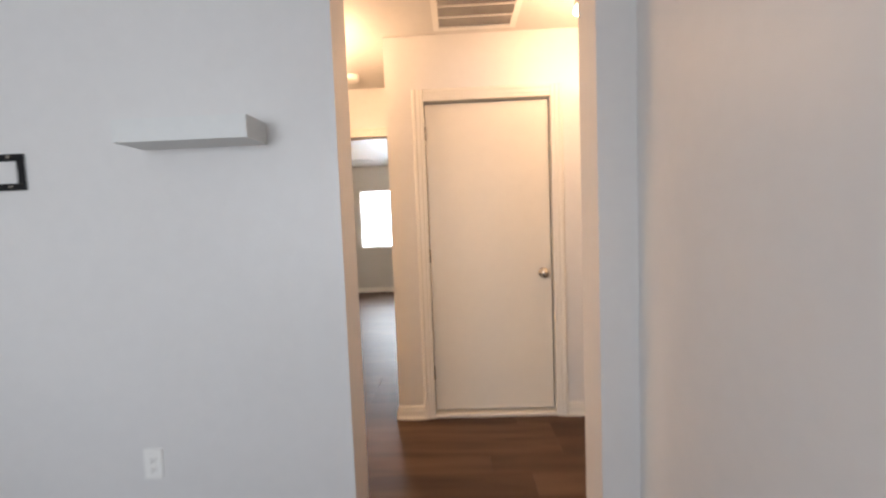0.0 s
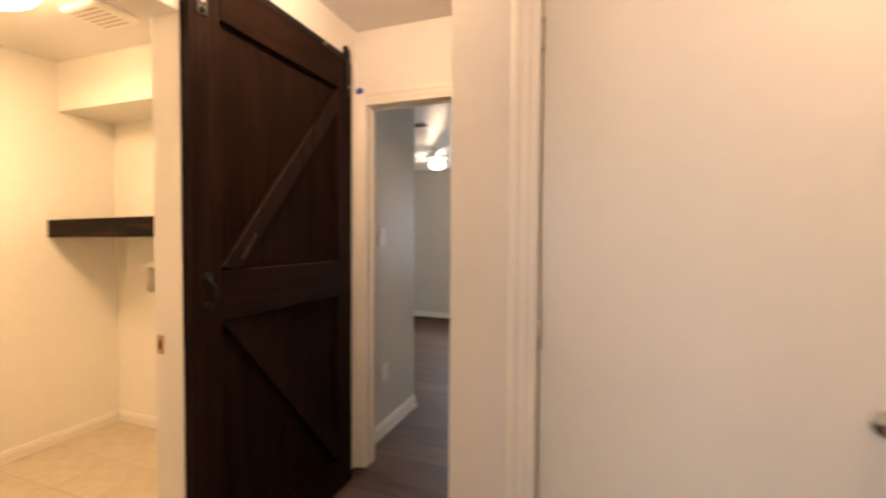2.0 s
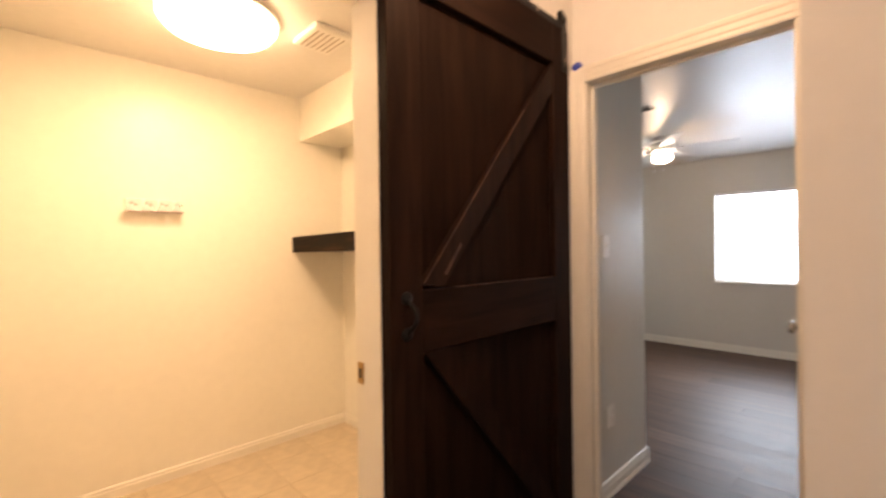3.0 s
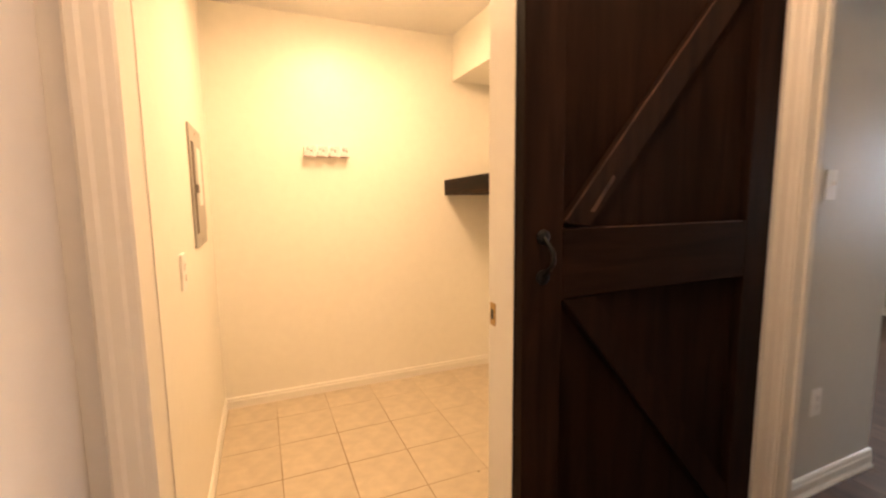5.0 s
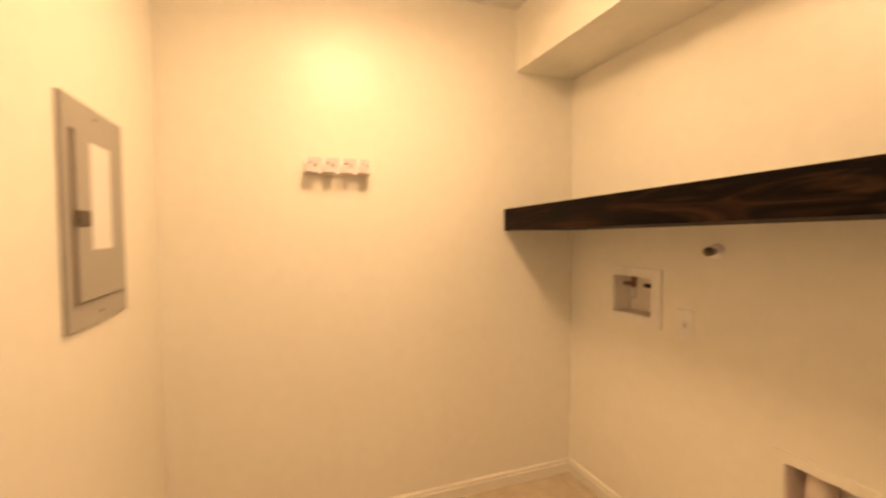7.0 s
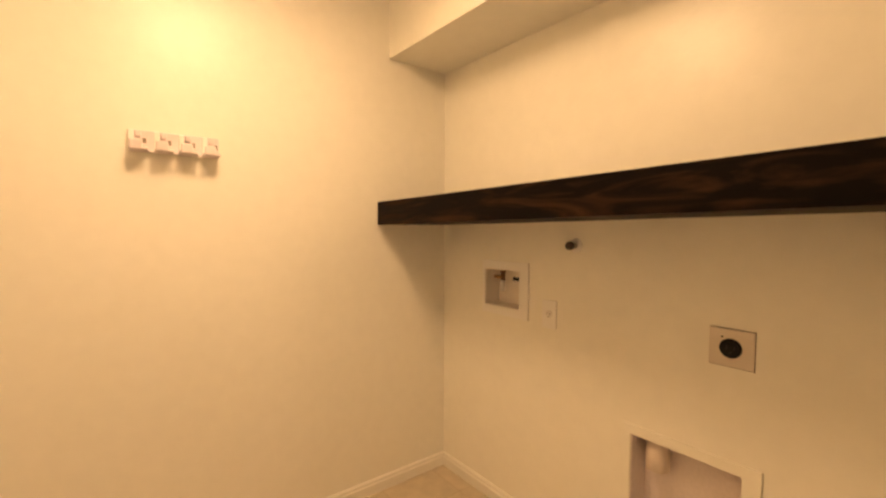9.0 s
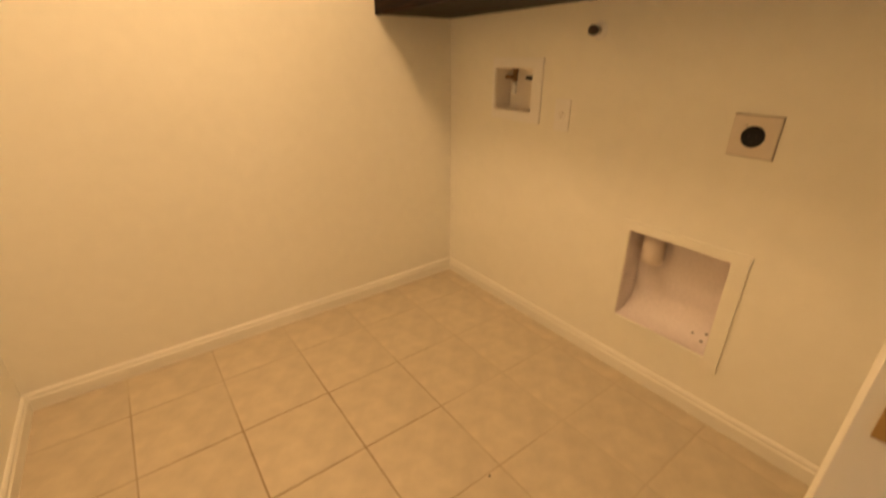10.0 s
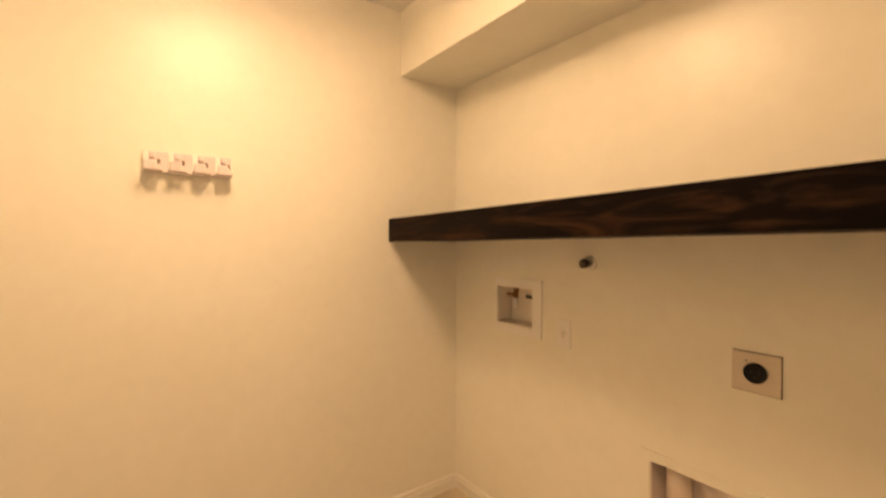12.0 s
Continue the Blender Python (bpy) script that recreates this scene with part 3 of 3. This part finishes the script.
# hook rack
PINK = material("pink_white_paint", (0.74, 0.66, 0.66), 0.40, vary=0.05, scale=25)
rk = thing("hook_rack", (XW, -0.285, 1.555), "white wooden rack with four coat hooks", "hook rack")
part("board", boxes((XW, XW + 0.016, -0.420, -0.149, 1.534, 1.602), bevel=0.003), PINK, rk)
part("ledge", boxes((XW + 0.001, XW + 0.024, -0.418, -0.151, 1.530, 1.540), bevel=0.002), PINK, rk)
for k in range(4):
    y = -0.394 + k * 0.072
    hk = part("hook", boxes((XW + 0.015, XW + 0.021, y - 0.026, y - 0.010, 1.541, 1.600), bevel=0.002), PLASTIC, rk)
    arm = boxes((XW + 0.022, XW + 0.070, y - 0.0265, y + 0.0265, 1.531, 1.540), bevel=0.003)
    lip = boxes((XW + 0.062, XW + 0.072, y - 0.0250, y + 0.0110, 1.533, 1.563), bevel=0.004)
    part("hook_arm", merged(arm, lip), PINK, hk)
    part("hook_peg", merged(boxes((XW + 0.020, XW + 0.044, y - 0.008, y + 0.008, 1.574, 1.583), bevel=0.003),
                            boxes((XW + 0.037, XW + 0.047, y - 0.009, y + 0.009, 1.576, 1.594), bevel=0.003)), PINK, hk)
    part("peg_hole", boxes((XW + 0.0158, XW + 0.0166, y + 0.014, y + 0.024, 1.560, 1.576)), SLOT, rk)

# stained shelf, a little out of level and out of square, let into the wall
def tilt(bm):
    bm.transform(Matrix(((1, 0, 0, 0), (-0.022, 1, 0, 0.022 * XW), (0.017, 0, 1, -0.017 * XW), (0, 0, 0, 1))))
    return bm


sh = thing("wall_shelf", (-1.9, 0.7, 1.292), "thick dark walnut stained floating laundry shelf", "shelf")
part("fascia", tilt(boxes((XW, -1.007, 0.521, 0.541, 1.289, 1.396), bevel=0.0025)), SHELFW, sh)
part("top_board", tilt(boxes((XW, -1.007, 0.541, YN + 0.045, 1.376, 1.3945))), SHELFW, sh)
part("bottom_board", tilt(boxes((XW, -1.007, 0.541, YN + 0.045, 1.291, 1.309))), SHELFW, sh)

# drum light and exhaust grille
dl = thing("ceiling_light", (-1.975, -0.172, HL), "round glowing opal flush ceiling light", "ceiling light")
part("base", lathe([(0, HL), (0.243, HL), (0.250, HL - 0.006), (0.250, HL - 0.024), (0.240, HL - 0.028), (0, HL - 0.030)], pose(-1.975, -0.172, 0), 48), PLASTIC, dl)
part("diffuser", lathe([(0.240, HL - 0.026), (0.240, HL - 0.048), (0.216, HL - 0.078), (0.15, HL - 0.098), (0.06, HL - 0.107), (0, HL - 0.109)], pose(-1.975, -0.172, 0), 48), OPAL, dl, "glowing opal glass bowl")
ex = thing("exhaust_fan", (-1.855, 0.27, HL), "white slotted exhaust fan cover on ceiling", "vent")
part("cover", boxes((-1.975, -1.735, 0.165, 0.370, HL - 0.032, HL), bevel=0.014), PLASTIC, ex)
for k in range(6):
    y = 0.190 + k * 0.028
    part("slot", boxes((-1.945, -1.765, y, y + 0.009, HL - 0.0332, HL - 0.0315)), SLOT_PALE, ex)


# ---- barn door ----
bd = thing("barn_door", (-0.86, 0.36, 0.015), "nearly black stained wooden barn door slid open on its track", "sliding door")
Y0, Y1, ZB, ZT = -0.108, 0.838, 0.015, 2.205
part("panel", boxes((-0.878, -0.866, Y0, Y1, ZB, ZT), bevel=0.0015), BARN, bd)
F0, F1 = -0.866, -0.838
SW = 0.118
YL, YR = Y0 + SW + 0.001, Y1 - SW - 0.001
part("stile", boxes((F0, F1, Y0, Y0 + SW, ZB, ZT), bevel=0.003), BARN, bd)
part("stile", boxes((F0, F1, Y1 - SW, Y1, ZB, ZT), bevel=0.003), BARN, bd)
for a, b in ((2.048, ZT), (1.012, 1.190), (ZB, ZB + 0.15)):
    part("rail", boxes((F0, F1, YL, YR, a, b), bevel=0.003), BARN_H, bd)


def prism(corners, x0, x1, bevel):
    """A board with a four-cornered outline in y and z."""
    bm = bmesh.new()
    a, b = [[bm.verts.new((x, y, z)) for y, z in corners] for x in (x0, x1)]
    bm.faces.new(a)
    bm.faces.new(b[::-1])
    for k in range(4):
        bm.faces.new((a[k], b[k], b[(k + 1) % 4], a[(k + 1) % 4]))
    bmesh.ops.recalc_face_normals(bm, faces=bm.faces)
    if bevel:
        bmesh.ops.bevel(bm, geom=list(bm.edges), offset=bevel, segments=2, affect="EDGES")
    return bm


BRACE = wood("barn_brace_stain", (0.0080, 0.0044, 0.0031), (0.0235, 0.0122, 0.0082), 0.48, "z", 9, 3.0, 0.1, 0.12, 0.07)
# paler stain, for the worn patch and for highlights painted along edges
WORN_LIT = wood("worn_and_lit_stain", (0.020, 0.010, 0.006), (0.110, 0.052, 0.030), 0.45, "z", 5, 6.0, 0.0, 0.1, 0.3)
up = part("brace", prism(((YL, 1.207), (YL + 0.085, 1.191), (YR, 1.928), (YR, 2.046)), F0, F1 - 0.0015, 0.003), BRACE, bd, "diagonal stained brace with painted edge highlight and worn patch")
# pale strip painting the lamp light caught by the brace's upper edge
part("worn_edge", prism(((YL + 0.006, 1.2130), (YL + 0.010, 1.2105), (YR - 0.20, 1.8090), (YR - 0.20, 1.8150)), F1 - 0.004, F1 - 0.0008, 0), WORN_LIT, up)
part("worn_patch", prism(((YL + 0.085, 1.232), (YL + 0.098, 1.229), (YL + 0.165, 1.318), (YL + 0.158, 1.326)), F1 - 0.004, F1 - 0.0008, 0), WORN_LIT, up)
part("brace", prism(((YL, 1.011), (YL + 0.11, 1.011), (YR, 0.293), (YR, 0.168)), F0, F1 - 0.0015, 0.003), BARN, bd)
# thin pale strip, a painted highlight on the middle rail's top edge
part("worn_edge", boxes((F1 - 0.003, F1 + 0.0003, YL + 0.13, YR - 0.02, 1.1878, 1.1902)), WORN_LIT, bd)
handle = bpy.data.curves.new("handle", "CURVE")
handle.dimensions, handle.bevel_depth, handle.bevel_resolution = "3D", 0.006, 3
sp = handle.splines.new("BEZIER")
sp.bezier_points.add(2)
for pt, co in zip(sp.bezier_points, ((-0.836, -0.050, 1.172), (-0.800, -0.046, 1.122), (-0.836, -0.050, 1.072))):
    pt.co = Vector(co) - Vector(bd.location)
    pt.handle_left_type = pt.handle_right_type = "AUTO"
hc = new("handle_curve", handle)
hm = bpy.data.meshes.new_from_object(hc.evaluated_get(bpy.context.evaluated_depsgraph_get()))
bpy.data.objects.remove(hc)
hm.materials.append(IRON)
hob = new("handle", hm)
hob.parent = bd
tagged(hob, "black iron pull handle")
for z in (1.172, 1.072):
    part("handle_plate", lathe([(0, 0), (0.019, 0), (0.018, 0.004), (0.009, 0.007), (0, 0.007)], pose(-0.838, -0.050, z, 0, 90), 20), IRON, bd)
for y in (-0.062, 0.800):
    st = part("hanger_strap", boxes((-0.8375, -0.832, y - 0.020, y + 0.020, 2.030, 2.262), bevel=0.0015), BLACK, bd, "black iron hanger strap")
    for z in (2.045, 2.075, 2.235):
        part("bolt", lathe([(0, 0), (0.010, 0), (0.010, 0.005), (0.005, 0.008), (0, 0.008)], pose(-0.832, y, z, 0, 90), 6), NICKEL if z == 2.075 else BLACK, st)
    part("roller", lathe([(0, 0), (0.022, 0), (0.024, 0.003), (0.019, 0.007), (0.024, 0.011), (0.022, 0.014), (0, 0.014)], pose(-0.8535, y, 2.262, 0, 90), 24), BLACK, st)
tr = thing("door_track", (-0.87, -0.1, 2.21), "flat black steel sliding door track", "door track")
part("header_board", boxes((-0.895, -0.880, -0.998, 0.842, 2.190, 2.252), bevel=0.002), BARN_H, tr, "dark stained header board")
part("track_bar", boxes((-0.850, -0.844, -0.998, 0.838, 2.209, 2.238), bevel=0.001), BLACK, tr)
for y in (-0.75, -0.30, 0.15, 0.62):
    part("standoff", lathe([(0, 0), (0.010, 0), (0.010, 0.034), (0, 0.034)], pose(-0.8805, y, 2.223, 0, 90), 14), BLACK, tr)
    part("bolt", lathe([(0, 0), (0.009, 0), (0.009, 0.004), (0, 0.006)], pose(-0.844, y, 2.223, 0, 90), 6), NICKEL, tr)
part("end_stop", boxes((-0.862, -0.843, 0.806, 0.838, 2.239, 2.275), bevel=0.003), BLACK, tr)
part("blue_bumper", lathe([(0, 0), (0.020, 0.001), (0.026, 0.007), (0.018, 0.014), (0.010, 0.024), (0, 0.027)], pose(-0.872, 0.981, 2.107, 90), 7), BLUE, None)
bb = bpy.data.objects["blue_bumper"]
tagged(bb, "small blue lump of putty on the wall", "putty")

# ---- closet door ----
cd = thing("closet_door", (0.631, 0.05, 0.022), "closed flat cream slab closet door", "door")
part("slab", boxes((0.2425, 1.0155, 0.030, 0.066, 0.042, 2.026), bevel=0.0015), DOORP, cd)


def knob(parent, m):
    k = part("knob", lathe([(0, 0), (0.032, 0), (0.033, 0.003), (0.030, 0.007), (0.014, 0.010), (0.011, 0.030), (0.016, 0.036), (0.026, 0.042), (0.0285, 0.052), (0.025, 0.061), (0.012, 0.066), (0, 0.067)], m, 32), NICKEL, parent, "satin nickel round knob")
    return k


knob(cd, pose(0.966, 0.0305, 0.932, 90))
for z in (0.25, 1.02, 1.80):
    part("hinge", lathe([(0, 0), (0.005, 0), (0.005, 0.085), (0, 0.085)], pose(0.2405, 0.026, z), 10), NICKEL, cd)

# ---- room door, open into the room ----
rd = thing("room_door", (0, 0, 0), "flat cream slab door standing open into the room", "door")
part("slab", boxes((-0.018, 0.017, 0.003, 0.685, 0.012, 2.022), bevel=0.0015), DOOR_GLOSS, rd)
knob(rd, pose(-0.018, 0.622, 0.925, 0, -90))
for z in (0.25, 1.02, 1.80):
    part("hinge", lathe([(0, 0), (0.005, 0), (0.005, 0.09), (0, 0.09)], pose(-0.020, 0.001, z), 10), TRIM, rd)
rd.matrix_world = pose(-0.098, 1.082, 0, 0, 0, 4.5)

# ---- bedroom wall ----
fs = thing("floating_shelf", (-0.467, -1.205, 1.58), "white box floating shelf on bedroom wall", "shelf")
LAM = material("white_laminate", (0.70, 0.70, 0.68), 0.40, vary=0.03)
part("top_board", boxes((-0.680, -0.257, -1.3515, -1.205, 1.639, 1.6545)), LAM, fs)
part("bottom_board", boxes((-0.680, -0.257, -1.3515, -1.205, 1.5805, 1.596)), LAM, fs)
part("front_board", boxes((-0.680, -0.257, -1.3515, -1.338, 1.596, 1.639)), LAM, fs)
for x in (-0.692, -0.257):
    part("end_cap", boxes((x, x + 0.012, -1.352, -1.205, 1.580, 1.655), bevel=0.001), LAM, fs)
tv = thing("tv_mount", (-1.36, -1.205, 1.45), "black steel television wall mount plate", "tv mount")
part("rail", boxes((-1.60, -1.140, -1.216, -1.205, 1.562, 1.587), bevel=0.002), BLACK, tv)
part("rail", boxes((-1.60, -1.140, -1.216, -1.205, 1.456, 1.481), bevel=0.002), BLACK, tv)
for x in (-1.60, -1.165):
    part("upright", boxes((x, x + 0.024, -1.2155, -1.2055, 1.481, 1.562)), BLACK, tv)
for x in (-1.57, -1.19):
    for z in (1.469, 1.575):
        part("bolt", lathe([(0, 0), (0.007, 0), (0.007, 0.004), (0, 0.005)], pose(x, -1.216, z, 90), 6), NICKEL, tv)

# ---- hall ceiling ----
rg = thing("return_grille", (0.555, -0.33, H), "white louvred return air grille on ceiling", "vent")
GX0, GX1, GY0, GY1 = 0.322, 0.810, -0.642, -0.072
part("backing", boxes((GX0 + 0.02, GX1 - 0.02, GY0 + 0.02, GY1 - 0.02, H - 0.003, H)), material("dusty_duct", (0.10, 0.07, 0.055), 0.8), rg, "dusty dark duct behind louvres")
part("frame", boxes((GX0, GX1, GY0, GY0 + 0.035, H - 0.012, H), (GX0, GX1, GY1 - 0.035, GY1, H - 0.012, H), (GX0, GX0 + 0.035, GY0 + 0.035, GY1 - 0.035, H - 0.012, H), (GX1 - 0.035, GX1, GY0 + 0.035, GY1 - 0.035, H - 0.012, H)), PLASTIC, rg)
for k in range(1, 4):
    y = GY0 + 0.035 + (GY1 - GY0 - 0.07) * k / 4
    part("divider", boxes((GX0 + 0.035, GX1 - 0.035, y - 0.004, y + 0.004, H - 0.011, H - 0.003)), PLASTIC, rg)
slat = boxes((-0.0016, 0.0016, GY0 + 0.035, GY1 - 0.035, -0.0035, 0.0035))
slat_me = bpy.data.meshes.new("slat")
slat.to_mesh(slat_me)
slat.free()
slat_me.materials.append(PLASTIC)
count = 36
for k in range(count):
    o = new("slat", slat_me)
    o.parent = rg
    x = GX0 + 0.041 + (GX1 - GX0 - 0.082) * k / (count - 1)
    o.location = Vector((x, 0, H - 0.0068)) - Vector(rg.location)
    o.rotation_euler = (0, radians(12), 0)
sd = thing("smoke_detector", (-0.36, 0.66, H), "round white smoke detector on hall ceiling", "smoke detector")
part("base", lathe([(0, H), (0.066, H), (0.066, H - 0.010), (0, H - 0.010)], pose(-0.36, 0.66, 0), 36), PLASTIC, sd)
part("cover", lathe([(0.062, H - 0.010), (0.062, H - 0.030), (0.054, H - 0.042), (0.03, H - 0.046), (0, H - 0.047)], pose(-0.36, 0.66, 0), 36), PLASTIC, sd)

CHROME = material("brushed_chrome", (0.60, 0.58, 0.56), 0.18, metal=1.0, vary=0.05)
SHADE = emissive("frosted_shade", (1.0, 0.80, 0.58), 5.0)


def spot_fixture(cx, cy, heads):
    fx = thing("ceiling_spotlight", (cx, cy, H), "brushed chrome ceiling light with frosted glass shades", "ceiling light", "hall ceiling lights")
    part("canopy", lathe([(0, H), (0.062, H), (0.062, H - 0.012), (0.045, H - 0.024), (0, H - 0.026)], pose(cx, cy, 0), 32), CHROME, fx)
    (ax, ay), (bx, by) = heads
    ln = math.hypot(bx - ax, by - ay)
    m = pose((ax + bx) / 2, (ay + by) / 2, H - 0.045) @ Matrix.Rotation(math.atan2(by - ay, bx - ax), 4, "Z")
    bar = boxes((-ln / 2 - 0.02, ln / 2 + 0.02, -0.008, 0.008, -0.008, 0.008), bevel=0.003)
    bar.transform(m)
    part("arm", bar, CHROME, fx)
    part("stem", lathe([(0.008, H - 0.040), (0.008, H - 0.024)], pose(cx, cy, 0), 12), CHROME, fx)
    for x, y in heads:
        h = part("head", lathe([(0, H - 0.050), (0.020, H - 0.052), (0.030, H - 0.066), (0.034, H - 0.100), (0.030, H - 0.104), (0, H - 0.104)], pose(x, y, 0), 24), CHROME, fx, "chrome lamp cup")
        part("shade", lathe([(0.028, H - 0.104), (0.036, H - 0.116), (0.040, H - 0.134), (0.034, H - 0.146), (0.018, H - 0.150), (0, H - 0.151)], pose(x, y, 0), 28), SHADE, h, "glowing frosted glass shade")


spot_fixture(-0.42, -0.04, ((-0.36, -0.18), (-0.48, 0.10)))
spot_fixture(1.20, -0.46, ((1.08, -0.50), (1.32, -0.42)))

# ---- room seen through the doorway ----
win = thing("window_1", (-0.8, 5.35, WZ0), "bright window covered by white slatted blinds", "window", kind="structure")
part("window_frame", boxes((WX0, WX0 + 0.04, 5.345, 5.395, WZ0, WZ1), (WX1 - 0.04, WX1, 5.345, 5.395, WZ0, WZ1), (WX0 + 0.04, WX1 - 0.04, 5.345, 5.395, WZ0, WZ0 + 0.04), (WX0 + 0.04, WX1 - 0.04, 5.345, 5.395, WZ1 - 0.04, WZ1), (WX0 + 0.04, WX1 - 0.04, 5.35, 5.39, 1.36, 1.40)), PLASTIC, win)
part("window_sill", boxes((WX0 - 0.02, WX1 + 0.02, 5.262, 5.345, WZ0 - 0.022, WZ0 - 0.001), bevel=0.003), TRIM, win)
bl = thing("window_blind", (-0.8, 5.31, WZ0), "white horizontal slatted blind in window", "blind")
part("headrail", boxes((WX0 + 0.006, WX1 - 0.006, 5.296, 5.335, WZ1 - 0.04, WZ1 - 0.002), bevel=0.003), BLIND, bl)
part("bottom_rail", boxes((WX0 + 0.01, WX1 - 0.01, 5.302, 5.328, WZ0 + 0.006, WZ0 + 0.022), bevel=0.003), BLIND, bl)
sl = boxes((WX0 + 0.01, WX1 - 0.01, -0.021, 0.021, -0.0012, 0.0012))
slm = bpy.data.meshes.new("blind_slat")
sl.to_mesh(slm)
sl.free()
slm.materials.append(BLIND)
for k in range(27):
    o = new("slat", slm)
    o.parent = bl
    o.location = Vector((0, 5.315, WZ0 + 0.045 + k * 0.0362)) - Vector(bl.location)
    o.rotation_euler = (radians(28), 0, 0)

FX, FY = -1.44, 3.70
fan = thing("ceiling_fan", (FX, FY, HR), "white five-bladed ceiling fan with lit glass bowl", "ceiling fan")
part("canopy", lathe([(0, HR), (0.075, HR), (0.070, HR - 0.03), (0.03, HR - 0.045), (0, HR - 0.045)], pose(FX, FY, 0)), PLASTIC, fan)
part("motor", lathe([(0, HR - 0.04), (0.05, HR - 0.045), (0.11, HR - 0.06), (0.12, HR - 0.10), (0.10, HR - 0.135), (0.05, HR - 0.145), (0, HR - 0.145)], pose(FX, FY, 0)), PLASTIC, fan, "white motor housing")
for k in range(5):
    b = boxes((0.15, 0.62, -0.065, 0.065, -0.004, 0.004), bevel=0.003)
    b.transform(pose(FX, FY, HR - 0.105) @ Matrix.Rotation(radians(72 * k + 12), 4, "Z") @ Matrix.Rotation(radians(12), 4, "X"))
    bl_ = part("blade", b, BLIND, fan, "white fan blade")
    a = boxes((0.10, 0.20, -0.018, 0.018, -0.010, -0.003), bevel=0.002)
    a.transform(pose(FX, FY, HR - 0.105) @ Matrix.Rotation(radians(72 * k + 12), 4, "Z") @ Matrix.Rotation(radians(12), 4, "X"))
    part("blade_iron", a, NICKEL, bl_)
part("light_bowl", lathe([(0.05, HR - 0.146), (0.075, HR - 0.16), (0.090, HR - 0.19), (0.086, HR - 0.222), (0.05, HR - 0.245), (0, HR - 0.252)], pose(FX, FY, 0)), BULB, fan, "glowing frosted glass bowl")
for dx, ln in ((-0.04, 0.10), (0.045, 0.09)):
    part("pull_chain", merged(lathe([(0, 0), (0.0018, 0), (0.0018, ln), (0, ln)], pose(FX + dx, FY - 0.1, HR - 0.23 - ln), 8), lathe([(0, 0), (0.008, 0.004), (0.008, 0.022), (0, 0.026)], pose(FX + dx, FY - 0.1, HR - 0.255 - ln), 10)), BLIND, fan)
rv = thing("ceiling_register", (-1.22, 2.62, HR), "small dark slotted register on room ceiling", "vent")
part("frame", boxes((-1.30, -1.14, 2.57, 2.68, HR - 0.010, HR), bevel=0.002), PANELG, rv)
for k in range(4):
    part("vane", boxes((-1.285, -1.155, 2.585 + k * 0.023, 2.597 + k * 0.023, HR - 0.014, HR - 0.009)), DARK, rv)

# ---- bedroom window behind the walker ----
bw = thing("window_2", (-0.9, -4.62, 0.85), "plain white bedroom window frame", "window", kind="structure")
part("window_frame", boxes((-1.70, -1.66, -4.66, -4.60, 0.85, 2.05), (-0.14, -0.10, -4.66, -4.60, 0.85, 2.05), (-1.66, -0.14, -4.66, -4.60, 0.85, 0.89), (-1.66, -0.14, -4.66, -4.60, 2.01, 2.05)), PLASTIC, bw)

# ---- floors, piece by piece ----
fl = solid("floor_laundry", boxes((XW, -0.950, -1.0, 1.0, -0.006, -0.0008)), GROUT, "beige ceramic tile floor with dark grout", "floor")
tile_cache = {}


def piece(cache, name, w, d, h, mat, bevel):
    key = (name, round(w, 3), round(d, 3))
    if key not in cache:
        bm = bmesh.new()
        g = bmesh.ops.create_cube(bm, size=1.0)
        bmesh.ops.scale(bm, vec=(w, d, h), verts=g["verts"])
        top = [e for e in bm.edges if all(v.co.z > 0 for v in e.verts)]
        bmesh.ops.bevel(bm, geom=top, offset=bevel, segments=1, affect="EDGES")
        me = bpy.data.meshes.new(name)
        bm.to_mesh(me)
        bm.free()
        me.materials.append(mat)
        cache[key] = me
    return cache[key]


def cuts(start, step, lo, hi):
    xs = [lo]
    x = start + math.ceil((lo - start) / step) * step
    while x < hi - 0.02:
        if x > lo + 0.02:
            xs.append(x)
        x += step
    return xs + [hi]


tx, ty = cuts(-2.24, 0.3015, XW, -0.950), cuts(-0.0625, 0.298, YS, YN)
for a, b in zip(tx, tx[1:]):
    for c, d in zip(ty, ty[1:]):
        if b > -1.0 and (d < -0.92 or c > -0.07):
            continue
        o = new("tile", piece(tile_cache, "tile", b - a - 0.0046, d - c - 0.0046, 0.006, TILE, 0.001))
        o.location = ((a + b) / 2, (c + d) / 2, -0.003)
        o.parent = fl
part("threshold_strip", boxes((-0.958, -0.925, -0.892, -0.105, -0.002, 0.006), bevel=0.002), PLANK, None)
tagged(bpy.data.objects["threshold_strip"], "low wooden strip between tile and planks", "threshold", "", "structure")

wf = bpy.data.objects["floor"]
rng = random.Random(4)
PW = 0.178
y = -4.55
while y < 5.29:
    lo, hi = (-2.60, 2.2) if y < -1.2 else ((-0.945, 2.2) if y < 1.0 else (-3.4, 1.6))
    x = lo
    first = rng.choice((0.3, 0.5, 0.7, 0.9, 1.1))
    while x < hi - 0.05:
        ln = first if first else 1.2
        first = 0
        ln = min(ln, hi - x)
        o = new("plank", piece(tile_cache, "plank", ln - 0.0006, PW - 0.0006, 0.006, PLANK, 0.0006))
        o.location = (x + ln / 2, y + PW / 2, -0.003)
        o.parent = wf
        x += ln
    y += PW

speck = part("floor_speck", lathe([(0, 0), (0.004, 0.0005), (0.003, 0.002), (0, 0.003)], pose(-1.628, 0.186, 0.0), 7), DARK)
tagged(speck, "tiny dark crumb lying on the tile", "crumb")
